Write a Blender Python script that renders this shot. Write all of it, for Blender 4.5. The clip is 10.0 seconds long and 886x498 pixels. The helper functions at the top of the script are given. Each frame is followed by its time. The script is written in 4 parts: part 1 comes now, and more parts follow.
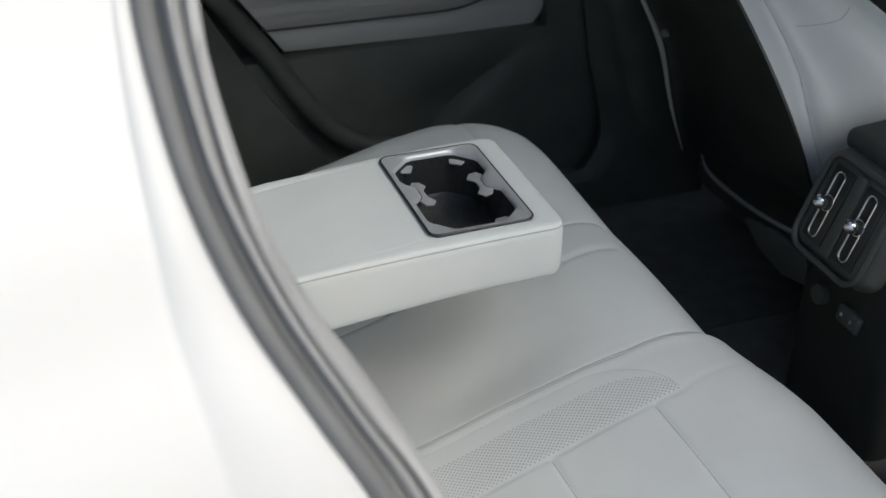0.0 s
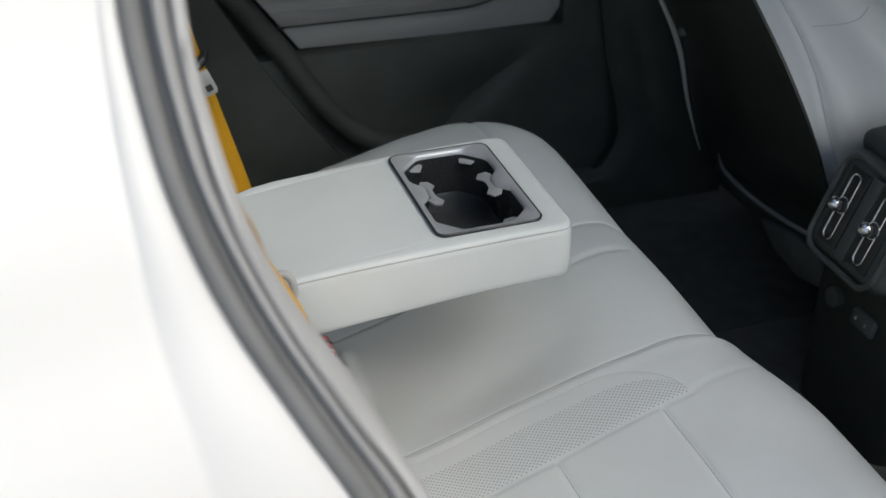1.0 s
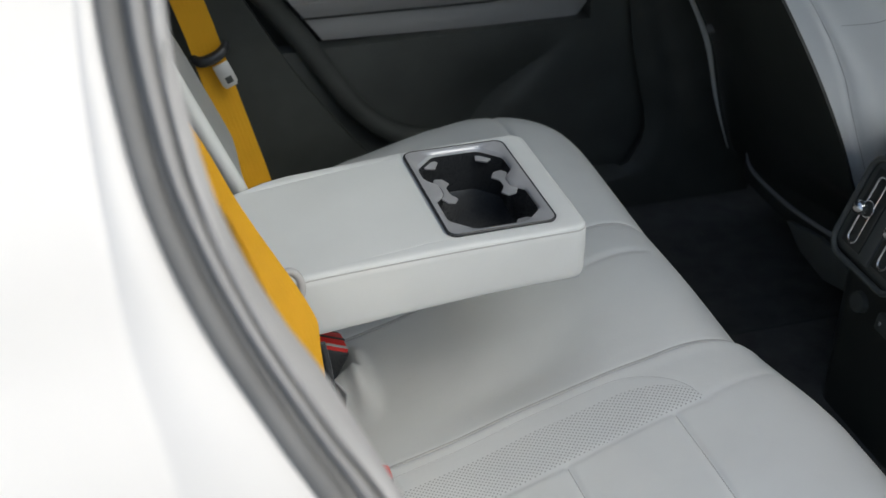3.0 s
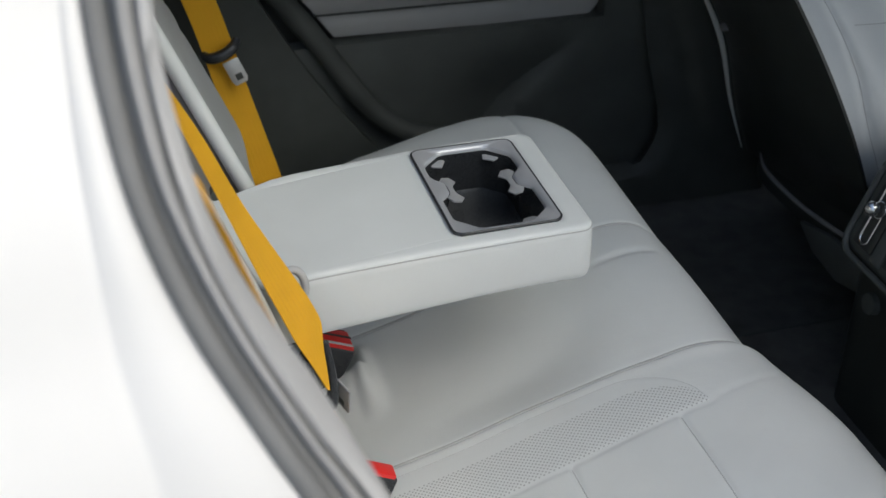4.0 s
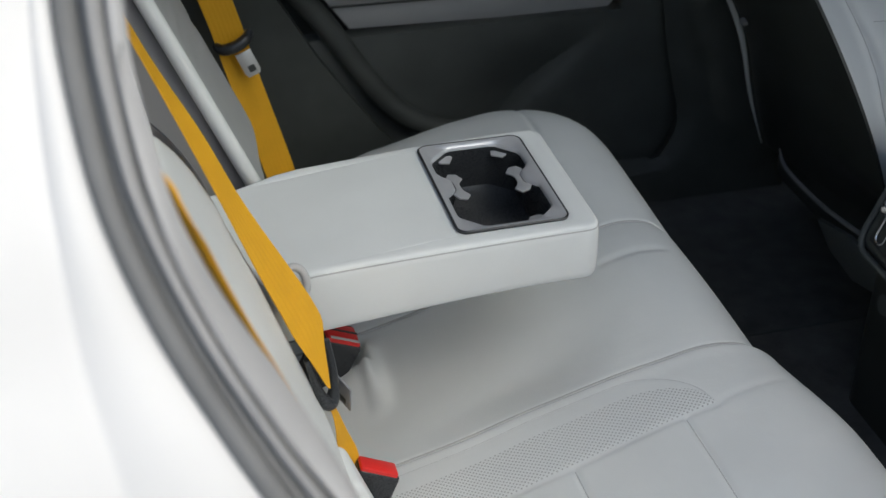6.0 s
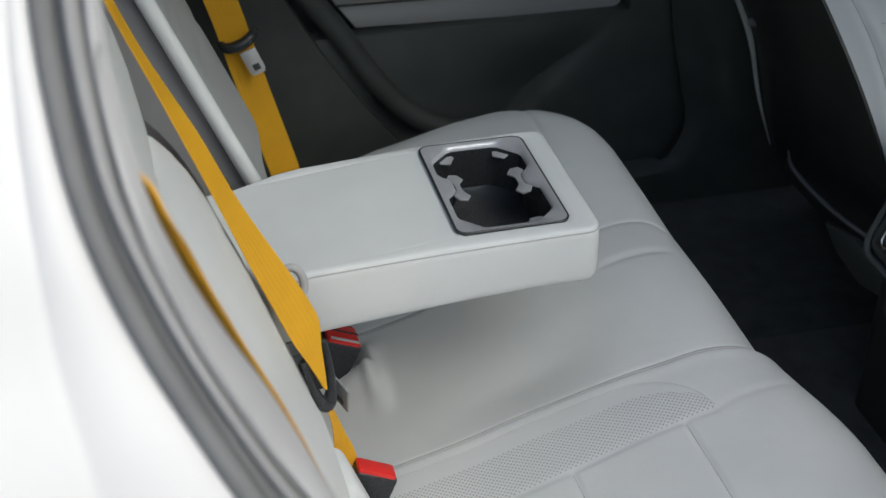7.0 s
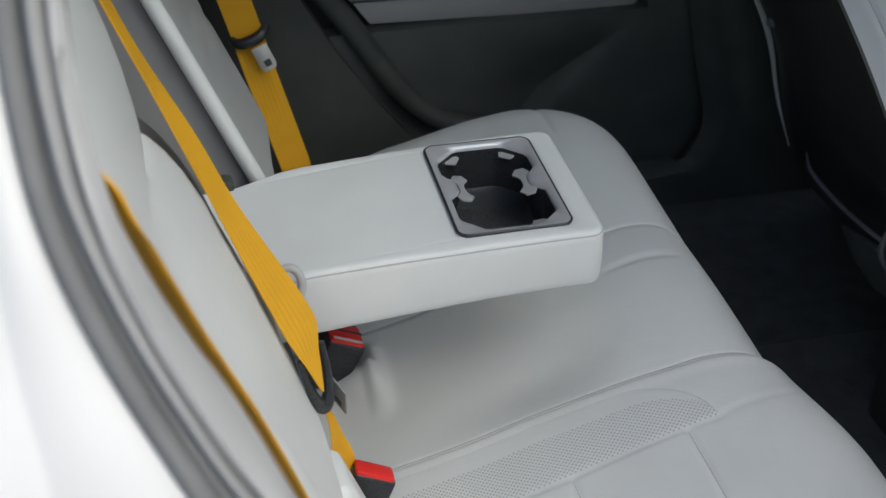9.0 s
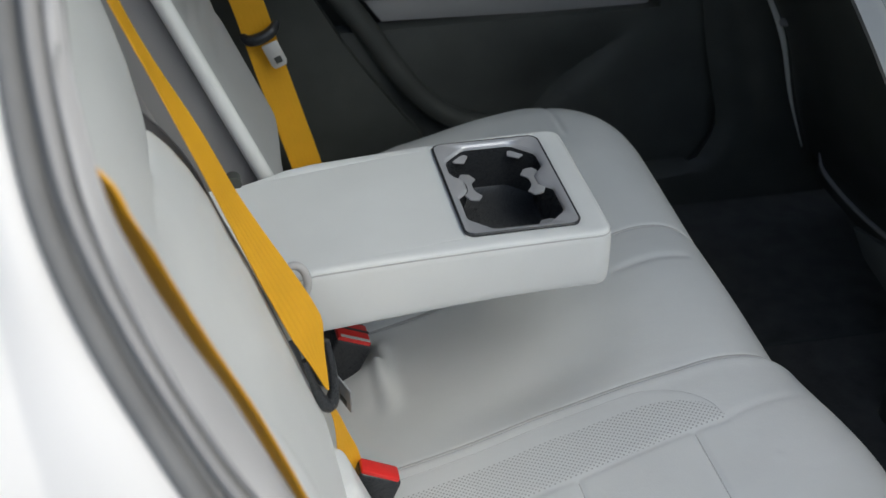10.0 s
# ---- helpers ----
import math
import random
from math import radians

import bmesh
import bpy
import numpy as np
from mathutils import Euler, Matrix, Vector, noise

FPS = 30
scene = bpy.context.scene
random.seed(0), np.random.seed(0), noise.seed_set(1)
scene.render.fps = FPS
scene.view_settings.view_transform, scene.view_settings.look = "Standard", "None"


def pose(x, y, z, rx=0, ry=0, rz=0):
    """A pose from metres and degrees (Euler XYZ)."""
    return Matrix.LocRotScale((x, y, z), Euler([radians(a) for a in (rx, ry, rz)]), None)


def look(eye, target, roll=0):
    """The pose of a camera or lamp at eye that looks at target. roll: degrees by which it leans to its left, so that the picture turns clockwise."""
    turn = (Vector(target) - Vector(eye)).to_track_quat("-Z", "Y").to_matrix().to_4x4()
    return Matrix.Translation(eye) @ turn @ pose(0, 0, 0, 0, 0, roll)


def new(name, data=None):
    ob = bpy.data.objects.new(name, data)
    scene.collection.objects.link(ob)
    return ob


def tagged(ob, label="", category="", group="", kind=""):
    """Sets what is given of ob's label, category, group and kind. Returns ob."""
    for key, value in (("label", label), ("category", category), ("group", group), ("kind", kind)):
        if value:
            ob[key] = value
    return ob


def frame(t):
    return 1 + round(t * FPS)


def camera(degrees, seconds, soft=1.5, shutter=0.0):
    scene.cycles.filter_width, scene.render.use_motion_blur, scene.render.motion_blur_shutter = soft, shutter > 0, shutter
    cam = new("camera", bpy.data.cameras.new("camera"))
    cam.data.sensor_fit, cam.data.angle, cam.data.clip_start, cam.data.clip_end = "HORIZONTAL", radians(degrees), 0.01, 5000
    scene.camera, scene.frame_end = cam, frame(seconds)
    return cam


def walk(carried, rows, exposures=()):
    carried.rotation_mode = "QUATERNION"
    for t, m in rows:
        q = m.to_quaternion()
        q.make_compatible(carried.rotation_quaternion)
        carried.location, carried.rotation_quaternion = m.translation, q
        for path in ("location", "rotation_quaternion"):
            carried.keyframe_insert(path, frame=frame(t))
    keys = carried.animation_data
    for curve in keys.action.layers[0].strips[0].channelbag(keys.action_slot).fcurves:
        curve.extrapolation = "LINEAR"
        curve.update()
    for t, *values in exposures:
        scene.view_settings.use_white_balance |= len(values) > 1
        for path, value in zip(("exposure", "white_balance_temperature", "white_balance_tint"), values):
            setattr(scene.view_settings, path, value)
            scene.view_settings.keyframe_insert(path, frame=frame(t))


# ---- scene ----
cam = camera(37.5, 10.0)
cam.data.dof.use_dof, cam.data.dof.focus_distance, cam.data.dof.aperture_fstop = True, 1.4, 7.5
PATH = [
    (0, (-0.173, -0.524, 1.261), (0.422, 1.066, 0.204), 0.7),
    (0.5, (-0.164, -0.521, 1.262), (0.415, 1.072, 0.2), 0.7),
    (1, (-0.152, -0.522, 1.261), (0.405, 1.078, 0.198), 0.5),
    (1.5, (-0.144, -0.52, 1.26), (0.399, 1.083, 0.194), 0.5),
    (2, (-0.135, -0.514, 1.261), (0.394, 1.089, 0.189), 0.5),
    (2.5, (-0.128, -0.511, 1.261), (0.387, 1.094, 0.185), 0.5),
    (4, (-0.103, -0.507, 1.259), (0.366, 1.108, 0.176), 0.3),
    (4.5, (-0.096, -0.506, 1.26), (0.36, 1.11, 0.173), 0.2),
    (5, (-0.088, -0.504, 1.259), (0.355, 1.113, 0.169), 0.2),
    (5.5, (-0.081, -0.501, 1.262), (0.351, 1.115, 0.166), 0.1),
    (7, (-0.055, -0.495, 1.261), (0.342, 1.126, 0.158), -0.0),
    (7.5, (-0.047, -0.493, 1.26), (0.339, 1.13, 0.157), -0.1),
    (8, (-0.039, -0.49, 1.26), (0.336, 1.134, 0.154), -0.0),
    (8.5, (-0.03, -0.489, 1.259), (0.333, 1.137, 0.152), -0.1),
    (9, (-0.023, -0.486, 1.26), (0.327, 1.14, 0.149), -0.1),
    (9.5, (-0.018, -0.484, 1.258), (0.32, 1.144, 0.147), -0.1),
    (10, (-0.014, -0.483, 1.259), (0.313, 1.146, 0.144), -0.1),
]
walk(cam, [(t, look(eye, target, roll)) for t, eye, target, roll in PATH], [(0, 0.08, 6350, 5), (10, 0.02, 6180, 5)])

# ---- light ----
world = bpy.data.worlds.new("daylight")
scene.world = world
world.use_nodes = True
wn = world.node_tree
sky = wn.nodes.new("ShaderNodeTexSky")
sky.sky_type, sky.sun_disc = "NISHITA", False
sky.sun_elevation, sky.sun_rotation = radians(48), radians(137)
sky.air_density, sky.dust_density, sky.ozone_density = 1.0, 4.0, 0.8
wn.links.new(sky.outputs[0], wn.nodes["Background"].inputs[0])
wn.nodes["Background"].inputs[1].default_value = 0.15
sun = new("sun", bpy.data.lights.new("sun", "SUN"))
sun.data.energy, sun.data.angle, sun.data.color = 1.0, radians(60), (0.985, 1.0, 0.985)
sun.matrix_world = look((1.12, -0.56, 1.99), (0.2, 0.4, 0.5))


# ---- materials ----
def material(name, col, rough=0.5, metal=0.0, grain=900.0, bump=0.15, var=0.06, var_scale=14.0, coat=0.0, sheen=0.0, spec=0.5):
    """A surface with broad stains, fine grain in its relief and its gloss."""
    m = bpy.data.materials.new(name)
    m.use_nodes = True
    n, l = m.node_tree.nodes, m.node_tree.links
    b = n["Principled BSDF"]
    tc = n.new("ShaderNodeTexCoord")
    big, fine = n.new("ShaderNodeTexNoise"), n.new("ShaderNodeTexNoise")
    big.inputs["Scale"].default_value, big.inputs["Detail"].default_value = var_scale, 5
    fine.inputs["Scale"].default_value, fine.inputs["Detail"].default_value = grain, 2
    for t in (big, fine):
        l.new(tc.outputs["Object"], t.inputs["Vector"])
    ramp = n.new("ShaderNodeMapRange")
    ramp.inputs["From Min"].default_value, ramp.inputs["From Max"].default_value = 0.3, 0.7
    ramp.inputs["To Min"].default_value, ramp.inputs["To Max"].default_value = 1 - var, 1 + var
    l.new(big.outputs["Fac"], ramp.inputs["Value"])
    mix = n.new("ShaderNodeMix")
    mix.data_type, mix.blend_type = "RGBA", "MULTIPLY"
    mix.inputs[0].default_value = 1.0
    mix.inputs[6].default_value = (*col, 1)
    l.new(ramp.outputs["Result"], mix.inputs[7])
    l.new(mix.outputs[2], b.inputs["Base Color"])
    rr = n.new("ShaderNodeMapRange")
    rr.inputs["To Min"].default_value, rr.inputs["To Max"].default_value = max(rough - 0.07, 0.03), min(rough + 0.07, 1)
    l.new(fine.outputs["Fac"], rr.inputs["Value"])
    l.new(rr.outputs["Result"], b.inputs["Roughness"])
    b.inputs["Metallic"].default_value = metal
    b.inputs["Coat Weight"].default_value = coat
    b.inputs["Coat Roughness"].default_value = 0.05
    b.inputs["Sheen Weight"].default_value = sheen
    b.inputs["Specular IOR Level"].default_value = spec
    if bump:
        bp = n.new("ShaderNodeBump")
        bp.inputs["Strength"].default_value, bp.inputs["Distance"].default_value = bump, 0.0006
        l.new(fine.outputs["Fac"], bp.inputs["Height"])
        l.new(bp.outputs["Normal"], b.inputs["Normal"])
    return m


def leather(name, col, rough=0.48, spec=0.38):
    """Grained automotive leather: a cell pattern for the pores and soft creases."""
    m = material(name, col, rough, grain=700, bump=0.0, var=0.035, var_scale=9, spec=spec)
    n, l = m.node_tree.nodes, m.node_tree.links
    tc = n.new("ShaderNodeTexCoord")
    vor = n.new("ShaderNodeTexVoronoi")
    vor.inputs["Scale"].default_value = 750
    crease = n.new("ShaderNodeTexNoise")
    crease.inputs["Scale"].default_value, crease.inputs["Detail"].default_value = 26, 6
    crease.inputs["Distortion"].default_value = 0.6
    l.new(tc.outputs["Object"], vor.inputs["Vector"])
    l.new(tc.outputs["Object"], crease.inputs["Vector"])
    b1, b2 = n.new("ShaderNodeBump"), n.new("ShaderNodeBump")
    b1.inputs["Strength"].default_value, b1.inputs["Distance"].default_value = 0.22, 0.0005
    b2.inputs["Strength"].default_value, b2.inputs["Distance"].default_value = 0.16, 0.004
    l.new(vor.outputs["Distance"], b1.inputs["Height"])
    l.new(crease.outputs["Fac"], b2.inputs["Height"])
    l.new(b1.outputs["Normal"], b2.inputs["Normal"])
    l.new(b2.outputs["Normal"], n["Principled BSDF"].inputs["Normal"])
    return m


def perforated(name, col, pitch=0.0038):
    """Leather with a staggered field of fine punched holes."""
    m = leather(name, col)
    n, l = m.node_tree.nodes, m.node_tree.links
    b = n["Principled BSDF"]
    tc, sep = n.new("ShaderNodeTexCoord"), n.new("ShaderNodeSeparateXYZ")
    l.new(tc.outputs["Object"], sep.inputs[0])

    def op(kind, a, c=None):
        q = n.new("ShaderNodeMath")
        q.operation = kind
        for i, v in enumerate((a, c)):
            if v is None:
                continue
            if isinstance(v, (int, float)):
                q.inputs[i].default_value = v
            else:
                l.new(v, q.inputs[i])
        return q.outputs[0]

    k = 1 / pitch
    u = op("MULTIPLY", op("ADD", sep.outputs[0], sep.outputs[1]), k * 0.72)
    v = op("MULTIPLY", op("SUBTRACT", sep.outputs[0], sep.outputs[1]), k * 0.72)
    fu = op("SUBTRACT", op("FRACT", u), 0.5)
    fv = op("SUBTRACT", op("FRACT", v), 0.5)
    d = op("SQRT", op("ADD", op("MULTIPLY", fu, fu), op("MULTIPLY", fv, fv)))
    hole = op("LESS_THAN", d, 0.26)
    mix = n.new("ShaderNodeMix")
    mix.data_type = "RGBA"
    old = b.inputs["Base Color"].links[0].from_socket
    l.new(hole, mix.inputs[0])
    l.new(old, mix.inputs[6])
    mix.inputs[7].default_value = (0.42, 0.42, 0.415, 1)
    l.new(mix.outputs[2], b.inputs["Base Color"])
    return m


def webbing(name, col):
    """Woven belt: a fine twill in the relief, ribs along the length."""
    m = material(name, col, 0.6, grain=500, bump=0.0, var=0.05, var_scale=20, spec=0.2)
    n, l = m.node_tree.nodes, m.node_tree.links
    uv = n.new("ShaderNodeUVMap")
    w1 = n.new("ShaderNodeTexWave")
    w1.bands_direction = "Y"
    w1.inputs["Scale"].default_value = 2.2
    w2 = n.new("ShaderNodeTexWave")
    w2.bands_direction = "DIAGONAL"
    w2.inputs["Scale"].default_value = 60.0
    l.new(uv.outputs[0], w1.inputs["Vector"])
    l.new(uv.outputs[0], w2.inputs["Vector"])
    b1, b2 = n.new("ShaderNodeBump"), n.new("ShaderNodeBump")
    b1.inputs["Strength"].default_value, b1.inputs["Distance"].default_value = 0.3, 0.0007
    b2.inputs["Strength"].default_value, b2.inputs["Distance"].default_value = 0.3, 0.0003
    l.new(w1.outputs["Fac"], b1.inputs["Height"])
    l.new(w2.outputs["Fac"], b2.inputs["Height"])
    l.new(b1.outputs["Normal"], b2.inputs["Normal"])
    l.new(b2.outputs["Normal"], n["Principled BSDF"].inputs["Normal"])
    return m


LEATHER = leather("white_leather", (0.735, 0.75, 0.74))
LEATHER_PERF = perforated("perforated_leather", (0.725, 0.74, 0.73))
LEATHER_GREY = leather("grey_leather", (0.27, 0.265, 0.272), 0.8, 0.12)
# White leather of the far backrest, with its shade put into the base colour.
LEATHER_SHADED = leather("shaded_white_leather", (0.44, 0.45, 0.455), 0.55, 0.3)
SEAM = material("seam_thread", (0.46, 0.46, 0.455), 0.8, grain=1500, bump=0.3)
PAINT = material("white_paint", (0.745, 0.732, 0.714), 0.5, grain=2500, bump=0.02, var=0.01, coat=0.1)
RUBBER = material("grey_rubber", (0.185, 0.185, 0.182), 0.8, grain=600, bump=0.15, var=0.08, var_scale=25)
RUBBER_MID = material("mid_grey_rubber", (0.33, 0.325, 0.32), 0.8, grain=600, bump=0.15, var=0.06)
TRIM_PALE = material("pale_trim_plastic", (0.47, 0.465, 0.46), 0.5, grain=900, bump=0.3, var=0.05)
BLACK = material("black_plastic", (0.066, 0.071, 0.065), 0.55, grain=1100, bump=0.35, var=0.15)
BLACK_GLOSS = material("black_shell_plastic", (0.042, 0.045, 0.040), 0.38, grain=1100, bump=0.05, var=0.15)
CHARCOAL = material("charcoal_plastic", (0.100, 0.106, 0.098), 0.5, grain=1100, bump=0.3, var=0.12)
CARPET = material("black_carpet", (0.062, 0.062, 0.057), 0.95, grain=420, bump=0.9, var=0.3, var_scale=30, sheen=0.2)
MAT = material("black_floor_mat", (0.075, 0.071, 0.064), 0.95, grain=300, bump=0.9, var=0.3, var_scale=30, sheen=0.2)
GREYPANEL = leather("pale_grey_door_panel", (0.44, 0.44, 0.435), 0.5)
BELT = webbing("mustard_webbing", (0.80, 0.415, 0.022))
RED = material("red_plastic", (0.80, 0.032, 0.028), 0.35, grain=900, bump=0.05, var=0.05)
WHITEMARK = material("white_print", (0.7, 0.66, 0.64), 0.5, bump=0.0, var=0.03)
STEEL = material("brushed_steel", (0.72, 0.715, 0.70), 0.5, 0.7, grain=1400, bump=0.15, var=0.08)
STEEL_DARK = material("dark_steel", (0.30, 0.30, 0.305), 0.55, 0.15, grain=1400, bump=0.15, var=0.08)
CHROME = material("satin_chrome", (0.88, 0.88, 0.89), 0.22, 1.0, grain=1400, bump=0.03, var=0.04)
GUNMETAL = material("gunmetal_bezel", (0.56, 0.565, 0.59), 0.34, 0.4, grain=1800, bump=0.08, var=0.05)
SATIN = material("satin_grey_tab", (0.40, 0.40, 0.41), 0.42, 0.2, grain=1800, bump=0.08, var=0.04)
HEADLINER = material("headliner_cloth", (0.20, 0.20, 0.20), 0.95, grain=500, bump=0.5)
BLACK_DEEP = material("deep_black_plastic", (0.028, 0.030, 0.033), 0.28, grain=1100, bump=0.03, var=0.06)
CONCRETE = material("grey_concrete", (0.36, 0.36, 0.35), 0.9, grain=60, bump=0.4, var=0.12, var_scale=1.5)


def glass(name, tint):
    """A pane that lets tinted light through and mirrors at a slant."""
    m = bpy.data.materials.new(name)
    m.use_nodes = True
    n, l = m.node_tree.nodes, m.node_tree.links
    t, g, mix, f = n.new("ShaderNodeBsdfTransparent"), n.new("ShaderNodeBsdfGlossy"), n.new("ShaderNodeMixShader"), n.new("ShaderNodeFresnel")
    t.inputs[0].default_value = (*tint, 1)
    g.inputs["Roughness"].default_value = 0.02
    l.new(f.outputs[0], mix.inputs[0]), l.new(t.outputs[0], mix.inputs[1]), l.new(g.outputs[0], mix.inputs[2])
    l.new(mix.outputs[0], n["Material Output"].inputs[0])
    return m


GLASS = glass("windscreen_glass", (0.84, 0.88, 0.88))
GLASS_ROOF = glass("roof_glass", (0.93, 0.95, 0.95))
GLASS_DARK = glass("tinted_glass", (0.12, 0.13, 0.12))

# ---- builders ----
BASE = {}


def thing(name, at, label, category, group="", kind=""):
    """An Empty at the base of a thing, which parents its parts."""
    e = new(name)
    e.location = at
    e.empty_display_size = 0.05
    BASE[e] = Vector(at)
    return tagged(e, label, category, group, kind)


def part(name, bm, mat, parent=None, label="", smooth=True):
    """One mesh, given in world places, under a thing or a part."""
    me = bpy.data.meshes.new(name)
    bmesh.ops.recalc_face_normals(bm, faces=bm.faces)
    bm.to_mesh(me)
    bm.free()
    me.materials.append(mat)
    for p in me.polygons:
        p.use_smooth = smooth
    if smooth:
        me.set_sharp_from_angle(angle=radians(42))
    ob = new(name, me)
    if parent is not None:
        ob.parent = parent
        me.transform(Matrix.Translation(-BASE[parent]))
        BASE[ob] = BASE[parent]
    if label:
        tagged(ob, label)
    return ob


def spline(pts, n):
    """n points along a smooth curve through pts (tuples of any size)."""
    a = np.array(pts, float)
    p = np.vstack([2 * a[0] - a[1], a, 2 * a[-1] - a[-2]])
    out = []
    for q in np.linspace(0, len(a) - 1, n):
        i = min(int(q), len(a) - 2)
        t = q - i
        p0, p1, p2, p3 = p[i], p[i + 1], p[i + 2], p[i + 3]
        out.append(0.5 * (2 * p1 + (p2 - p0) * t + (2 * p0 - 5 * p1 + 4 * p2 - p3) * t * t + (3 * p1 - p0 - 3 * p2 + p3) * t ** 3))
    return np.array(out)


def grid(rows, close_v=False, close_u=False, bm=None):
    """A sheet of quads from rows of points."""
    bm = bm or bmesh.new()
    vs = [[bm.verts.new(p) for p in r] for r in rows]
    nu, nv = len(vs), len(vs[0])
    for i in range(nu if close_u else nu - 1):
        for j in range(nv if close_v else nv - 1):
            a, b = vs[i], vs[(i + 1) % nu]
            k = (j + 1) % nv
            bm.faces.new((a[j], b[j], b[k], a[k]))
    return bm, vs


def shell(rows, thick):
    """A sheet with a real thickness."""
    bm, _ = grid(rows)
    bmesh.ops.recalc_face_normals(bm, faces=bm.faces)
    bmesh.ops.solidify(bm, geom=bm.faces[:], thickness=thick)
    return bm


def tube(pts, r, seg=8, bm=None, cap=True, closed=False):
    """A round bar along points; r may be a list."""
    bm = bm or bmesh.new()
    pts = [Vector(p) for p in pts]
    n = len(pts)
    rr = r if isinstance(r, (list, tuple, np.ndarray)) else [r] * n
    rows, side = [], None
    for i, p in enumerate(pts):
        if closed:
            t = (pts[(i + 1) % n] - pts[i - 1]).normalized()
        else:
            t = (pts[min(i + 1, n - 1)] - pts[max(i - 1, 0)]).normalized()
        if side is None:
            side = t.cross(Vector((0.13, 0.29, 0.95))).normalized()
        side = (side - t * side.dot(t)).normalized()
        up = t.cross(side)
        rows.append([p + (side * math.cos(a) + up * math.sin(a)) * rr[i] for a in (2 * math.pi * k / seg for k in range(seg))])
    _, vs = grid(rows, close_v=True, close_u=closed, bm=bm)
    if cap and not closed:
        bm.faces.new(vs[0]), bm.faces.new(vs[-1])
    return bm


def box(size, m=None, bevel=0.0, seg=3, bm=None, taper=None):
    """A box with rounded edges, at the pose m."""
    t = bmesh.new()
    bmesh.ops.create_cube(t, size=1)
    for v in t.verts:
        k = taper if taper and v.co.z > 0 else (1, 1)
        v.co = Vector((v.co.x * size[0] * k[0], v.co.y * size[1] * k[1], v.co.z * size[2]))
    if bevel:
        bmesh.ops.bevel(t, geom=t.edges[:], offset=bevel, segments=seg, profile=0.5, affect="EDGES")
    if m is not None:
        t.transform(m)
    if bm is None:
        return t
    me = bpy.data.meshes.new("tmp")
    t.to_mesh(me)
    t.free()
    bm.from_mesh(me)
    bpy.data.meshes.remove(me)
    return bm


def plate(outline, depth, m, bevel=0.0):
    """A flat piece with a drawn outline (x, y) and a thickness, at the pose m."""
    bm = bmesh.new()
    f = bm.faces.new([bm.verts.new((x, y, 0)) for x, y in outline])
    g = bmesh.ops.extrude_face_region(bm, geom=[f])
    for v in g["geom"]:
        if isinstance(v, bmesh.types.BMVert):
            v.co.z += depth
    if bevel:
        bmesh.ops.bevel(bm, geom=bm.edges[:], offset=bevel, segments=2, profile=0.5, affect="EDGES")
    bm.transform(m)
    return bm


def round_rect(x0, x1, y0, y1, r, z, k=5, side=6):
    """A loop of points round a rounded rectangle, the same count for each size."""
    out = []
    for cx, cy, a0, ex, ey in ((x1 - r, y0 + r, -90, 0, 1), (x1 - r, y1 - r, 0, -1, 0), (x0 + r, y1 - r, 90, 0, -1), (x0 + r, y0 + r, 180, 1, 0)):
        for i in range(k + 1):
            a = radians(a0 + 90 * i / k)
            out.append(Vector((cx + r * math.cos(a), cy + r * math.sin(a), z)))
        lx = (x1 - x0 - 2 * r) if ex else (y1 - y0 - 2 * r)
        last = out[-1].copy()
        for i in range(1, side):
            out.append(last + Vector((ex, ey, 0)) * lx * i / side)
    return out


def ribbon(pts, wides, width, thick=0.0013, n=60):
    """A strap along pts; wides give the direction of its width at each."""
    p, w = spline(pts, n), spline(wides, n)
    wd = spline([(q,) for q in (width if isinstance(width, (list, tuple)) else [width] * len(pts))], n)[:, 0]
    width = float(wd.max())
    bm = bmesh.new()
    uvl = bm.loops.layers.uv.new("UVMap")
    rows, across = [], 8
    s = 0.0
    vs_len = []
    for i in range(n):
        if i:
            s += float(np.linalg.norm(p[i] - p[i - 1]))
        t = Vector(p[min(i + 1, n - 1)] - p[max(i - 1, 0)]).normalized()
        a = Vector(w[i])
        a = (a - t * a.dot(t)).normalized()
        nn = t.cross(a)
        ring = []
        for side in (1, -1):
            for j in range(across + 1):
                q = (j / across - 0.5) * side
                ring.append(Vector(p[i]) + a * q * float(wd[i]) + nn * thick * 0.5 * side * (1 - (2 * q) ** 6 * 0.7))
        rows.append(ring)
        vs_len.append(s)
    _, vs = grid(rows, close_v=True, bm=bm)
    bm.faces.new(vs[0]), bm.faces.new(vs[-1])
    bm.verts.index_update()
    m = 2 * (across + 1)
    for f in bm.faces:
        for lp in f.loops:
            i, j = divmod(lp.vert.index, m)
            lp[uvl].uv = (vs_len[min(i, n - 1)] / width, (j % (across + 1)) / across)
    return bm


def smooth(a, b, x):
    t = min(max((x - a) / (b - a), 0), 1)
    return t * t * (3 - 2 * t)


def dent(d, w):
    return math.exp(-(d / w) ** 2)


# ---- outside ground ----
tagged(part("ground", box((400, 400, 0.2), pose(0, 0, -0.42)), CONCRETE), "plain grey concrete ground outside the car", "ground", kind="structure")

